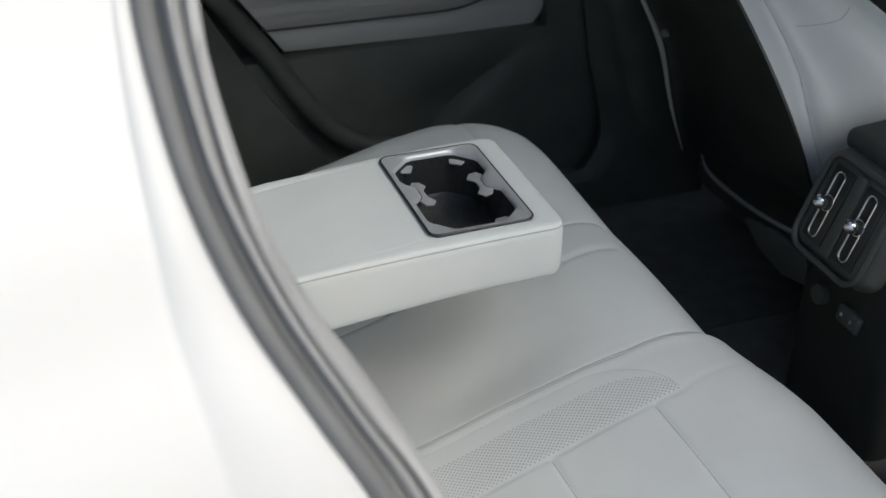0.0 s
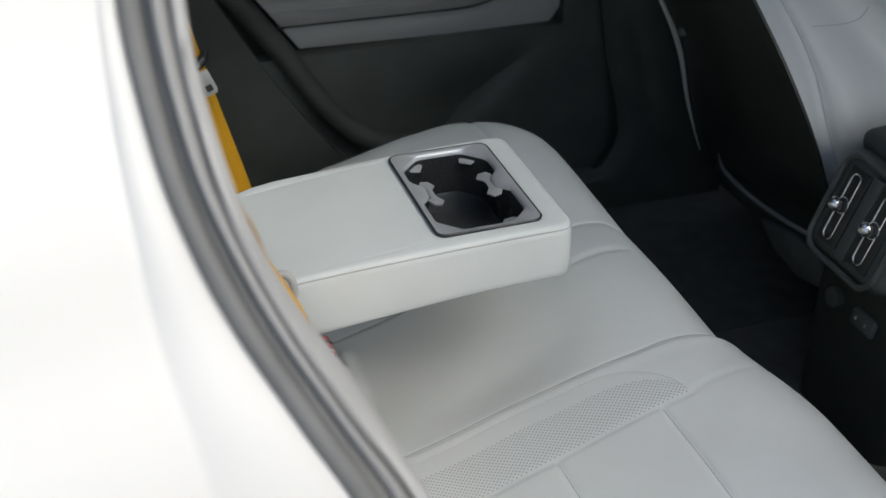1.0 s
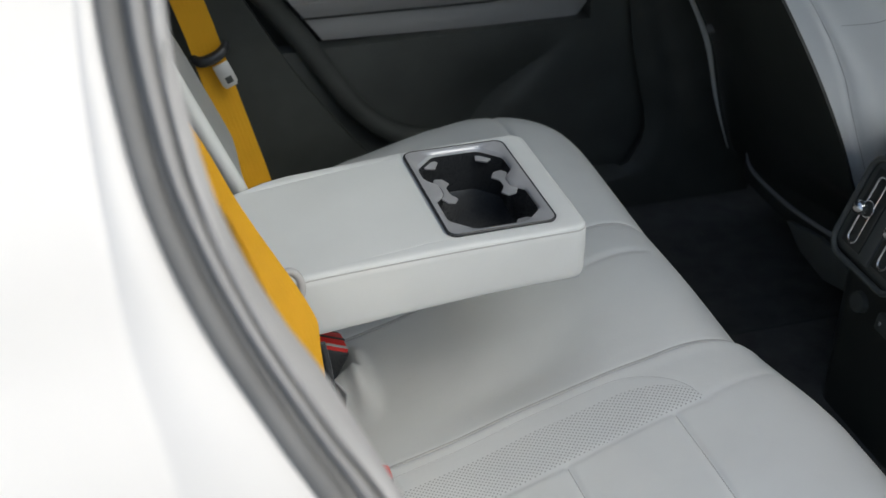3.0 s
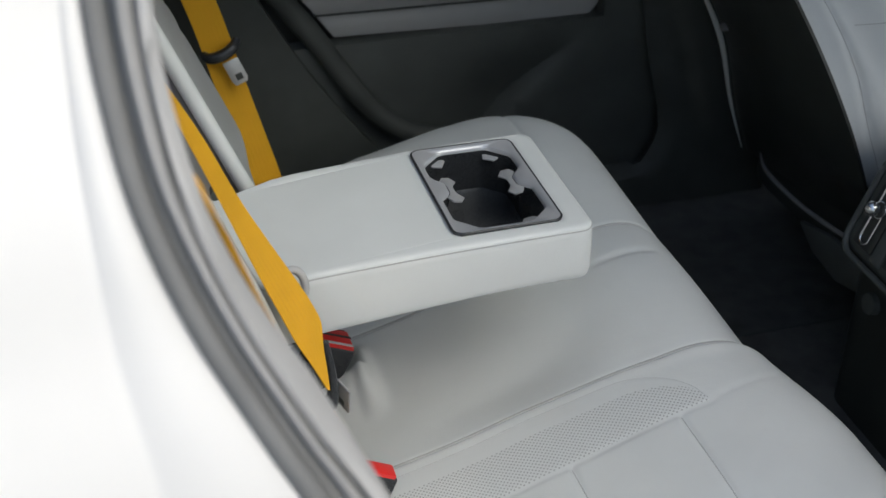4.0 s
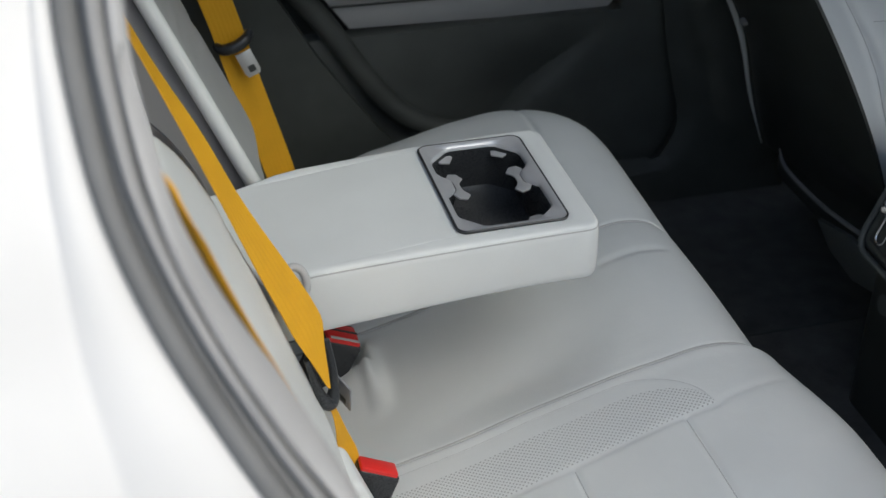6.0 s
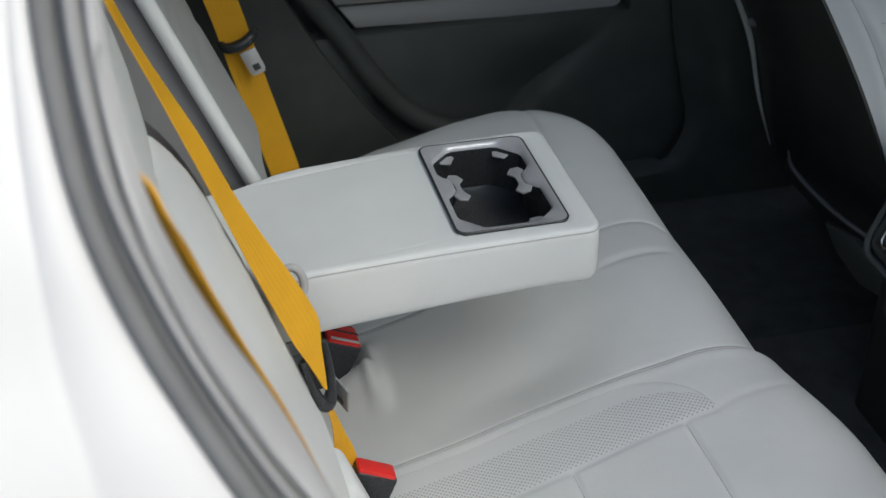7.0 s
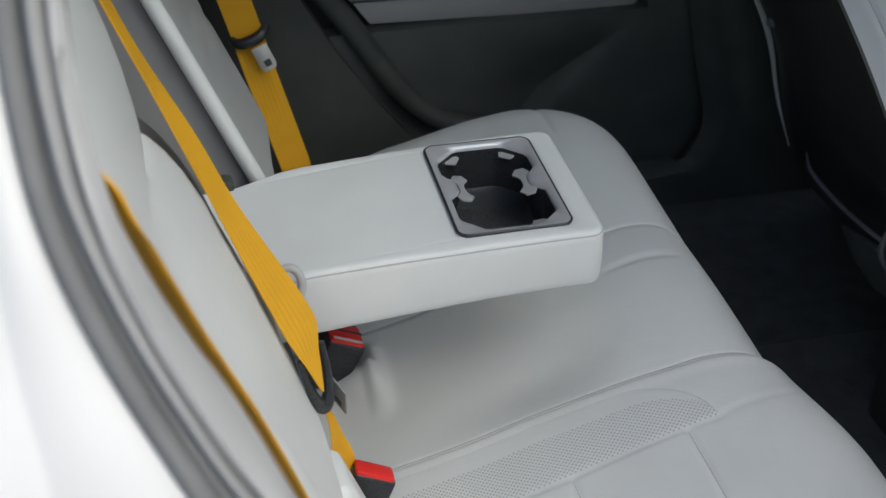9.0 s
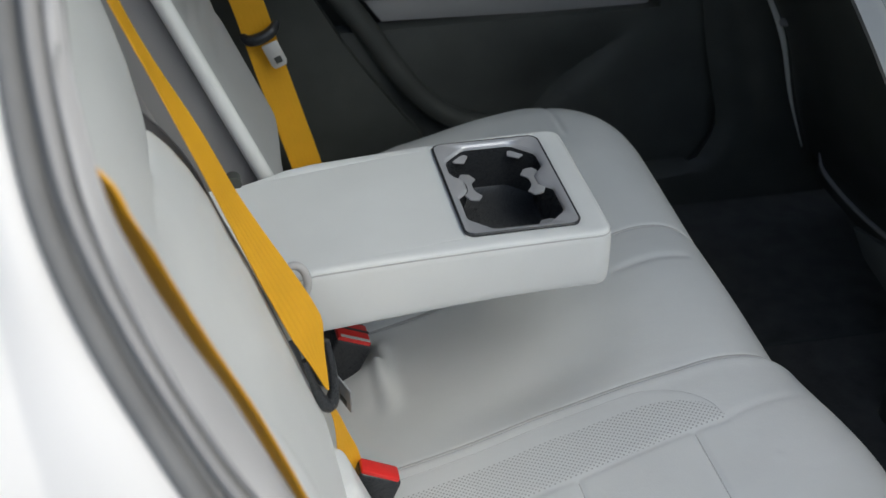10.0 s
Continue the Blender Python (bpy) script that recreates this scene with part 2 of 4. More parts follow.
# ---- car body ----
body = thing("car_body", (0, 0.63, -0.15), "white car body with grey rubber door seal and open rear doorway", "car body")
GROOVE = [(-0.0546, 0.1928, 1.2080), (-0.0757, 0.1270, 1.0974), (-0.0820, 0.0841, 1.0261), (-0.0788, 0.0496, 0.9717), (-0.0710, 0.0297, 0.9355), (-0.0520, 0.0070, 0.8860), (-0.0271, -0.0175, 0.8378),
          (-0.0001, -0.0316, 0.7857), (0.0387, -0.0603, 0.6965), (0.0936, -0.0793, 0.5742), (0.1631, -0.0936, 0.4534), (0.2753, -0.1018, 0.3713), (0.45, -0.1036, 0.3416), (0.95, -0.1036, 0.3316)]
OUTER = [(-0.0794, 0.2078, 1.2174), (-0.0966, 0.1448, 1.1032), (-0.1038, 0.1022, 1.0287), (-0.1023, 0.0610, 0.9749), (-0.0951, 0.0318, 0.9324), (-0.0779, 0.0069, 0.8837), (-0.0537, -0.0219, 0.8369),
         (-0.0289, -0.0455, 0.7872), (0.0091, -0.0800, 0.6874), (0.0686, -0.0962, 0.5581), (0.1395, -0.1078, 0.4340), (0.2599, -0.1142, 0.3446), (0.45, -0.115, 0.315), (0.95, -0.115, 0.305)]
# edge where the painted flange of the doorway turns into the outer panel
RIDGE = [(-0.0877, 0.1985, 1.2039), (-0.1063, 0.1355, 1.0949), (-0.1148, 0.0928, 1.0250), (-0.1177, 0.0553, 0.9741), (-0.1169, 0.0271, 0.9363), (-0.1143, 0.0004, 0.8898), (-0.1055, -0.0303, 0.8442),
         (-0.0962, -0.0559, 0.7937), (-0.0629, -0.0897, 0.6921), (-0.0009, -0.1043, 0.5611), (0.0766, -0.1144, 0.4354), (0.2046, -0.1197, 0.3451), (0.4000, -0.1200, 0.3150), (0.9000, -0.1200, 0.3050)]
# free edge of the pillar trim, down to the sill
TRIM_EDGE = [(-0.0885, 0.1321, 1.2279), (-0.0796, 0.1111, 1.1099), (-0.0743, 0.0911, 1.0312), (-0.0729, 0.0743, 0.9950), (-0.0652, 0.0486, 0.9460), (-0.0530, 0.0447, 0.9044), (-0.0360, 0.0363, 0.8665),
             (-0.0226, 0.0249, 0.8454), (-0.0083, 0.0102, 0.8190), (0.0169, -0.0199, 0.7704), (0.0614, -0.0475, 0.6732), (0.1159, -0.0648, 0.5542), (0.1854, -0.0796, 0.4348), (0.29, -0.088, 0.362), (0.46, -0.09, 0.335), (0.95, -0.09, 0.325)]
NB = 90
CI, CO, CR, CT = spline(GROOVE, NB), spline(OUTER, NB), spline(RIDGE, NB), spline(TRIM_EDGE, NB)


def jamb(k):
    """Frame of the door jamb at station k: inner point, across, normal to the outside, width."""
    i, o = Vector(CI[k]), Vector(CO[k])
    t = Vector(CI[min(k + 1, NB - 1)] - CI[max(k - 1, 0)]).normalized()
    a = o - i
    w = a.length
    a.normalize()
    nn = t.cross(a).normalized()
    if nn.dot(Vector((0.3, -0.8, 0.6))) < 0:
        nn = -nn
    return i, a, nn, w


def jamb_sweep(profile):
    rows = []
    for k in range(NB):
        i, a, nn, w = jamb(k)
        rows.append([i + a * (u * w) + nn * h for u, h in profile])
    return rows


def bulb(u0, u1, h, base=-0.012, n=10):
    """Closed profile of a rounded rubber bead between two places across the jamb."""
    out = [(u0 + (u1 - u0) * 0.5 * (1 - math.cos(math.pi * q / n)), h * math.sin(math.pi * q / n)) for q in range(n + 1)]
    return out + [(u1, base), (u0, base)]


for nm, u0, u1, h, mt, lb in (("seal_bulb", 0.53, 1.02, 0.0095, RUBBER, "wide dark grey rubber sealing bead"), ("seal_web", 0.31, 0.54, 0.002, RUBBER, "flat dark web between the beads"),
                              ("seal_lip", 0.09, 0.32, 0.0065, RUBBER_MID, "mid grey rubber sealing lip"), ("seal_groove", -0.12, 0.10, -0.0025, RUBBER, "dark inner groove of the seal")):
    bm, _ = grid(jamb_sweep(bulb(u0, u1, h)), close_v=True)
    part(nm, bm, mt, body, lb)

rows = []
for k in range(NB):
    i, a, nn, w = jamb(k)
    o, e = i + a * w * 0.985, Vector(CR[k])
    flange = (e - o).normalized()
    r = [o - nn * 0.012, o + nn * 0.001] + [o.lerp(e, q) + nn * 0.004 * math.sin(q * math.pi) for q in (0.08, 0.2, 0.4, 0.6, 0.8, 0.93)]
    r += [e, e + flange * 0.0010 + Vector((-0.0012, -0.0002, 0.0003)), e + flange * 0.0015 + Vector((-0.0040, -0.0012, 0.0008)), e + flange * 0.0015 + Vector((-0.0080, -0.0024, 0.0012))]
    e = r[-1]
    for d, dy in ((0.02, -0.006), (0.05, -0.015), (0.12, -0.034), (0.2, -0.048), (0.3, -0.052), (0.6, -0.03), (1.2, 0.08)):
        r.append(e + Vector((-d, dy, 0.05 * d)))
    rows.append(r)
part("quarter_panel", shell(rows, -0.003), PAINT, body, "glossy white painted rear quarter panel")

rows = []
for k in range(NB):
    i, a, nn, w = jamb(k)
    s0, e = i - a * w * 0.10 + nn * 0.001, Vector(CT[int(np.argmin(np.abs(CT[:, 2] - CI[k][2] + 0.008)))] if CI[k][2] > 0.40 else CT[k])
    rows.append([s0.lerp(e, q) + nn * 0.004 * math.sin(q * math.pi) for q in np.linspace(0, 1, 9)] + [e + Vector((-0.004, 0.006, -0.003)), e + Vector((-0.02, 0.025, -0.012))])
part("pillar_trim", shell(rows, 0.003), TRIM_PALE, body, "pale grey plastic pillar trim inside the seal")

part("floor_pan", box((2.6, 1.44, 0.05), pose(0.75, 0.63, -0.075)), CHARCOAL, body)
def roof_z(x, y):
    return 1.26 - 0.10 * ((y - 0.66) / 0.5) ** 2 - 0.03 * (x - 0.5) ** 2


# Unseen roof: opaque borders hold light back, the added pane lets it down.
for y0, y1 in ((0.12, 0.148), (0.862, 1.30)):
    part("roof_rail", shell([[Vector((x, y, roof_z(x, y))) for y in np.linspace(y0, y1, 6)] for x in np.linspace(-0.9, 2.1, 16)], 0.03), HEADLINER, body, "unseen grey headliner that bounds the light from above")
for x0, x1 in ((-0.9, -0.302), (0.772, 2.1)):
    part("roof_panel", shell([[Vector((x, y, roof_z(x, y))) for y in np.linspace(0.15, 0.86, 12)] for x in np.linspace(x0, x1, 6)], 0.03), HEADLINER, body, "unseen grey headliner that bounds the light from above")
part("added_roof_pane", shell([[Vector((x, y, roof_z(x, y) - 0.005)) for y in np.linspace(0.15, 0.86, 12)] for x in np.linspace(-0.30, 0.77, 24)], 0.005), GLASS_ROOF, body, "unseen glass pane added to let light in from above")
# Unseen panes, tinted to set how much light enters from side and front.
part("side_glass", box((2.4, 0.005, 0.62), pose(0.6, 1.39, 0.90, -10)), GLASS_DARK, body, "unseen dark pane that holds back light from the far side")
part("windscreen", box((0.006, 1.36, 0.75), pose(1.93, 0.63, 0.92, 0, -22)), GLASS, body, "clear windscreen")
part("rear_wall", box((0.04, 1.4, 1.2), pose(-0.72, 0.63, 0.5)), CHARCOAL, body)
part("parcel_shelf", box((0.45, 1.26, 0.02), pose(-0.48, 0.63, 0.86), 0.006), CHARCOAL, body)
part("dashboard", box((0.4, 1.40, 0.75), pose(1.95, 0.63, 0.30), 0.08), BLACK, body)
part("centre_pillar", box((0.10, 0.07, 1.15), pose(1.0, 0.0, 0.62, -8), 0.02), BLACK, body)
# Unseen panel added where the near front seat would stand, to shade the bolster.
part("front_light_block", shell([[Vector((0.852 + (0.42 - z) * 0.40, y, z)) for y in np.linspace(0.05, 0.44, 4)] for z in np.linspace(0.08, 0.60, 8)], 0.03), BLACK, body, "unseen dark panel that keeps light off the front seat")
part("front_side_wall", box((1.1, 0.08, 0.85), pose(1.55, -0.08, 0.25), 0.03), BLACK, body)

# ---- floor ----
tagged(part("floor", box((1.9, 1.40, 0.03), pose(1.0, 0.63, 0.06), 0.008), CARPET), "black carpeted car floor", "floor", kind="structure")

floor_mat = thing("floor_mat", (0.85, 0.5, 0.078), "dark grey textile floor mat on the car floor", "floor mat")
part("mat_sheet", box((0.62, 0.84, 0.012), pose(0.90, 0.47, 0.084), 0.005), MAT, floor_mat)
part("binding", tube([(0.60, 0.05, 0.088), (0.60, 0.885, 0.088), (1.20, 0.885, 0.088)], 0.005, 6), BLACK, floor_mat, "black stitched edge binding")

# ---- rear seat cushion ----
PROFILE = spline([(-0.06, 0.262), (0.02, 0.278), (0.09, 0.290), (0.16, 0.307), (0.23, 0.328), (0.30, 0.354), (0.36, 0.378), (0.415, 0.399), (0.47, 0.412), (0.515, 0.408),
                  (0.548, 0.388), (0.568, 0.355), (0.578, 0.310), (0.580, 0.24), (0.572, 0.16), (0.56, 0.10)], 460)


def front_shift(y):
    """How far the cushion's front edge stands forward along its width."""
    return 0.028 * (1 - smooth(0.34, 0.53, y)) - 0.010 * smooth(0.485, 0.515, y)


FOLD_Y, PINCH = 0.412, (0.472, 0.345)


def cushion_point(u, y, extra=0.0):
    """A point of the cushion's top by its place along the profile and across the car."""
    x, z = u
    k = smooth(0.42, 0.56, x)
    x2 = x + front_shift(y) * k
    top = 1 - smooth(0.53, 0.60, x)
    z2 = z
    # centre seat is a little hollow, with a soft hump at its front
    if 0.50 < y < 0.755:
        q = (y - 0.6275) / 0.1275
        z2 += top * (0.006 * (1 - q * q) * smooth(0.30, 0.46, x) - 0.010 * (1 - q * q) * (1 - smooth(0.28, 0.44, x)))
    if y <= 0.50:
        z2 += top * 0.005 * math.sin(math.pi * min(max((y - 0.02) / 0.48, 0), 1)) * smooth(0.05, 0.3, x)
        # raised outer edge that runs beside the seams
        z2 += top * 0.0015 * dent(y - 0.493, 0.010)
        # quilting seams across the insert, and along the perforated strip
        ins = 1 - smooth(0.405, 0.413, y)
        z2 -= top * ins * 0.0016 * (dent(x - 0.300, 0.003) + dent(x - 0.415, 0.003) + dent(x - 0.19, 0.003))
        z2 += top * ins * 0.0012 * (abs(math.sin(math.pi * (x - 0.300) / 0.115)) if x < 0.415 else 0)
        z2 -= top * 0.0012 * dent(y - 0.409, 0.0035) * (1 - smooth(0.44, 0.46, x))
        # faint fold that runs on from the tip of the strip over the front roll
        z2 -= 0.0010 * dent(y - FOLD_Y - 0.25 * (x - 0.446), 0.005) * smooth(0.440, 0.452, x) * (1 - smooth(0.53, 0.56, x))
        # small pinch in the leather
        z2 += 0.0012 * dent(math.hypot(x2 - PINCH[0], y - PINCH[1]), 0.006)
    if y >= 0.755:
        z2 += top * 0.010 * math.sin(math.pi * min(max((y - 0.755) / 0.4, 0), 1)) * smooth(0.05, 0.3, x)
        z2 -= top * 0.002 * (dent(x - 0.448, 0.004) * smooth(0.97, 1.0, y))
    # leather drawn up round the buckle slot
    fx = x - 0.1495 + 0.10 * (y - 0.69) ** 2
    fall = math.exp(-(fx / 0.012) ** 2) if fx > 0 else 1 - smooth(0.0, 0.020, -fx)
    rise = smooth(0.598, 0.672, y) * (1 - smooth(0.712, 0.745, y))
    z2 += 0.015 * fall * rise * top
    # slack flap between the fold and the buckle
    slack = dent(y - 0.687, 0.038) if y < 0.687 else 1 - smooth(0.687, 0.694, y)
    z2 += (0.007 + 0.012 * smooth(0.095, 0.136, x)) * smooth(0.07, 0.10, x) * (1 - smooth(-0.012, 0.004, fx)) * slack * top
    # hollow of the centre seat
    z2 -= 0.009 * math.exp(-((x - 0.315) / 0.075) ** 2 - ((y - 0.575) / 0.055) ** 2)
    # crease at its front, beside the far section
    z2 -= 0.0022 * dent(y - 0.684, 0.006) * smooth(0.40, 0.44, x) * (1 - smooth(0.50, 0.53, x))
    # leather folds
    z2 += 0.0016 * noise.noise(Vector((x * 16, y * 11, 1.7))) * top
    y2 = y + 0.018 * (1 - smooth(0.28, 0.45, x)) * dent(y - 0.5, 0.06)
    return Vector((x2, y2, z2 + extra))


def cushion_section(y0, y1, round0, round1, drop0, drop1):
    """Rows across one upholstered section, its sides turned down."""
    rows = []
    for u in PROFILE:
        far = float(np.interp(u[0], (0.0, 0.25, 0.36, 0.42, 0.47, 0.52, 0.56, 0.58), (1.225, 1.225, 1.20, 1.173, 1.138, 1.10, 1.065, 1.04))) if y1 > 1.0 else y1
        r, w = [], far - y0
        ny = max(int((y1 - y0) / 0.003), 20)
        for q in range(9, 0, -1):
            a = math.pi / 2 * q / 9
            p = cushion_point(u, y0 + round0 * (1 - math.sin(a)))
            nx = smooth(0.50, 0.58, u[0])
            r.append(p - Vector((nx * 0.8, 0, 1 - 0.7 * nx)) * drop0 * (1 - math.cos(a)))
        for y in np.linspace(y0 + round0, far - round1, ny):
            r.append(cushion_point(u, y))
        for q in range(1, 10):
            a = math.pi / 2 * q / 9
            p = cushion_point(u, far - round1 * (1 - math.sin(a)))
            nx = smooth(0.50, 0.58, u[0])
            r.append(p - Vector((nx * 0.8, 0, 1 - 0.7 * nx)) * drop1 * (1 - math.cos(a)))
        rows.append(r)
    return rows


rear_seat = thing("rear_seat", (0.3, 0.63, 0.08), "white leather rear bench seat with folded-down cup holder armrest", "car seat")
cushion = part("seat_cushion", grid(cushion_section(0.03, 0.4993, 0.03, 0.007, 0.10, 0.004))[0], LEATHER, rear_seat)
part("centre_cushion", grid(cushion_section(0.4997, 0.7547, 0.007, 0.007, 0.004, 0.004))[0], LEATHER, rear_seat, "smooth hollow centre seat section")
part("seat_cushion", grid(cushion_section(0.7553, 1.185, 0.007, 0.11, 0.004, 0.12))[0], LEATHER, rear_seat)


def prof_lerp(x):
    top = PROFILE[:300]
    return (x, float(np.interp(x, top[:, 0], top[:, 1])))


# perforated strip, rounded off at its front corner
rows = []
for x in np.linspace(0.06, 0.446, 130):
    hi = 0.483 - 0.070 * (1 - math.sqrt(max(1 - ((x - 0.372) / 0.0742) ** 2, 0))) if x > 0.372 else 0.483
    lo = 0.4125
    rows.append([cushion_point(prof_lerp(x), lo + (hi - lo) * q, 0.0004 + 0.0010 * math.sin(math.pi * q) ** 0.5) for q in np.linspace(0, 1, 22)])
part("strip_border", grid([r[int(len(r) * 0.72):] for r in rows])[0], LEATHER, cushion, "smooth border of the strip")
rows = [r[:int(len(r) * 0.72) + 1] for r in rows]
part("perforated_strip", grid(rows)[0], LEATHER_PERF, cushion, "perforated white leather strip")
for line in ([cushion_point(prof_lerp(x), 0.4105, -0.0012) for x in np.linspace(0.06, 0.44, 80)],
             [cushion_point(prof_lerp(x), (0.483 - 0.070 * (1 - math.sqrt(max(1 - ((x - 0.372) / 0.0742) ** 2, 0))) if x > 0.372 else 0.483) + 0.001, -0.0008) for x in np.linspace(0.06, 0.446, 120)],
             [cushion_point(prof_lerp(0.300), y, -0.0005) for y in np.linspace(0.06, 0.405, 60)],
             [cushion_point(prof_lerp(0.415), y, -0.0005) for y in np.linspace(0.06, 0.405, 60)],
             [cushion_point(prof_lerp(0.19), y, -0.0005) for y in np.linspace(0.06, 0.405, 60)]):
    part("seam", tube(line, 0.0009, 6), SEAM, cushion, "sunken grey seam")
for y in (0.4995, 0.7550):
    part("section_seam", tube([cushion_point(u, y, -0.0019) + Vector((-0.003 * smooth(0.5, 0.57, u[0]), 0, 0)) for u in PROFILE[8:400:4]], 0.0018, 6), SEAM, rear_seat, "sunken seam between the seat sections")

# ---- rear backrests ----
LEAN = 0.41


def back_point(z, y, off):
    """A point on the backrest: its height, place across and depth in front of the plane."""
    n = Vector((1, 0, LEAN)).normalized()
    return Vector((0.055 - LEAN * (z - 0.44), y, z)) + n * off


def backrest(parent, name, y0, y1, r0, r1, bulge, z0=0.20, z1=0.97, bolster=0, bol=0.035, pads=None, mat=None, grooves=(), lumps=0.0018, soft=0.015):
    rows = []
    for z in np.linspace(z0, z1, 240):
        r = []
        ys, offs = [], []
        ys.append(y0), offs.append(-0.075)
        for q in range(9):
            a = math.pi / 2 * q / 9
            ys.append(y0 + r0 * (1 - math.cos(a))), offs.append(-r0 * 1.6 * (1 - math.sin(a)))
        for y in np.linspace(y0 + r0, y1 - r1, 90):
            ys.append(y), offs.append(0)
        for q in range(1, 10):
            a = math.pi / 2 * q / 9
            ys.append(y1 - r1 * (1 - math.cos(math.pi / 2 - a))), offs.append(-r1 * 1.6 * (1 - math.cos(a)))
        ys.append(y1), offs.append(-0.075)
        for y, o in zip(ys, offs):
            f = (y - y0) / (y1 - y0)
            d = o + bulge * math.sin(math.pi * min(max(f, 0), 1)) * (0.6 + 0.4 * math.sin((z - z0) / (z1 - z0) * math.pi))
            if bolster:
                b = y0 if bolster < 0 else y1
                d += bol * (1 - smooth(0.03, 0.15, abs(y - b))) * smooth(0.30, 0.45, z)
            d -= 0.045 * smooth(0.88, z1, z) ** 2
            d -= 0.36 * max(0.43 - z, 0)
            if pads:
                d += float(np.interp(z, *pads)) * smooth(y1 - 0.22, y1 - 0.03, y)
            for fz, fy, w, dep in grooves:
                dd = fy - y if fz is None else z - fz
                d -= dep * dent(dd, w) * (1 if fz is None or fy is None else smooth(fy - soft, fy + soft, y))
            d += lumps * noise.noise(Vector((z * 14, y * 14, 4.2)))
            r.append(back_point(z, y, d))
        rows.append(r)
    r0_ = [back_point(z1, p.y, -0.10) for p in rows[-1]]
    rows.append(r0_)
    return part(name, grid(rows)[0], mat or LEATHER, parent)


# how far the inner side of the cushion stands forward, by height: two pads that meet in a groove
INNER_PAD = ((0.30, 0.45, 0.516, 0.59, 0.635, 0.67, 0.70, 0.723, 0.738, 0.747, 0.757, 0.77, 0.80, 0.83, 0.86, 0.97), (-0.004, 0.001, 0.007, 0.013, 0.0145, 0.0175, 0.016, 0.012, 0.007, 0.0035, 0.007, 0.011, 0.019, 0.0245, 0.0295, 0.050))
near_back = backrest(rear_seat, "backrest", 0.095, 0.494, 0.02, 0.010, 0.010, bolster=-1, bol=0.055, pads=INNER_PAD, grooves=((0.748, 0.41, 0.003, 0.004), (None, 0.225, 0.004, 0.003)), lumps=0.0012)
part("back_frame", shell([[back_point(z, y, -0.10) for y in np.linspace(0.10, 0.49, 4)] for z in np.linspace(0.25, 0.92, 4)], 0.02), LEATHER_GREY, near_back)
part("bolster_foot", box((0.058, 0.070, 0.12), pose(0.070, 0.428, 0.338, 0, -20, 8), 0.013, 6), LEATHER, near_back, "rounded white leather foot of the backrest")
# Far backrest: the dimness of its face comes from the darker leather colour.
far_back = backrest(rear_seat, "backrest", 0.785, 1.113, 0.012, 0.030, 0.010, bolster=1, bol=0.010, grooves=((0.585, 0.90, 0.009, 0.0016), (0.625, 0.92, 0.008, 0.0018), (0.655, 0.86, 0.009, 0.0020), (0.69, 0.90, 0.010, 0.0014)), lumps=0.0005, soft=0.07, mat=LEATHER_SHADED)
part("piping", tube([back_point(z, 0.772, 0.016) for z in np.linspace(0.30, 0.92, 30)], 0.0092, 12), LEATHER, far_back, "pale rolled leather edge")
part("back_frame", shell([[back_point(z, y, -0.10) for y in np.linspace(0.77, 1.12, 4)] for z in np.linspace(0.25, 0.92, 4)], 0.02), LEATHER_GREY, far_back)
part("side_panel", shell([[back_point(z, 0.7835 - 0.002 * math.sin(q * math.pi), -0.115 + 0.131 * q) for q in np.linspace(0, 1, 12)] for z in np.linspace(0.28, 0.93, 30)], 0.001), LEATHER_GREY, far_back, "dark grey cloth side of the backrest")
part("armrest_recess", shell([[back_point(z, y, -0.055 + 0.006 * math.sin((y - 0.5) / 0.26 * math.pi)) for y in np.linspace(0.48, 0.79, 24)] for z in np.linspace(0.28, 0.93, 30)], 0.02), LEATHER_GREY, rear_seat, "grey padded recess behind the armrest")

# ---- centre armrest ----
AX0, AX1, AY0, AY1, AZ = -0.035, 0.362, 0.533, 0.747, 0.562
HX0, HX1, HY0, HY1 = 0.216, 0.335, 0.5515, 0.7345


def arm_loop(inset, z, r=0.016):
    out = []
    for p in round_rect(AX0 + inset, AX1 - inset, AY0 + inset, AY1 - inset, max(r - inset, 0.004), z, 6, 14):
        k = 1 - smooth(0.0, 0.085, p.x)
        p.x += 0.050 * (1 - smooth(-0.03, 0.09, p.x)) * (1 - smooth(0.54, 0.66, p.y))
        # the rear end narrows on its far side, sinks and rolls down
        if p.y > 0.64:
            p.y -= (p.y - 0.64) / 0.107 * (0.018 * k + 0.010 * (1 - smooth(0.05, 0.30, p.x)))
        if z < AZ - 0.02:
            p.z -= (AZ - 0.02 - z) / 0.045 * 0.010 * (1 - smooth(0.02, 0.30, p.x))
        p.z -= 0.004 * k * k + 0.012 * max(0.34 - p.x, 0) / 0.34 - 0.0022 * math.sin(min(max(p.x / 0.36, 0), 1) * math.pi)
        out.append(p)
    return out


side_rows = [arm_loop(0.0006, AZ - 0.0052), arm_loop(-0.0002, AZ - 0.0062), arm_loop(-0.0008, AZ - 0.012), arm_loop(-0.0014, AZ - 0.03), arm_loop(-0.0010, AZ - 0.054),
             arm_loop(0.0002, AZ - 0.0605), arm_loop(0.002, AZ - 0.0635), arm_loop(0.006, AZ - 0.0648), arm_loop(0.012, AZ - 0.065)]
bm, vs = grid(side_rows, close_v=True)
bm.faces.new(vs[-1])
armrest = part("armrest", bm, LEATHER, rear_seat, "padded white leather armrest, folded down")
hole = round_rect(HX0 + 0.002, HX1 - 0.002, HY0 + 0.002, HY1 - 0.002, 0.010, AZ - 0.002, 6, 14)
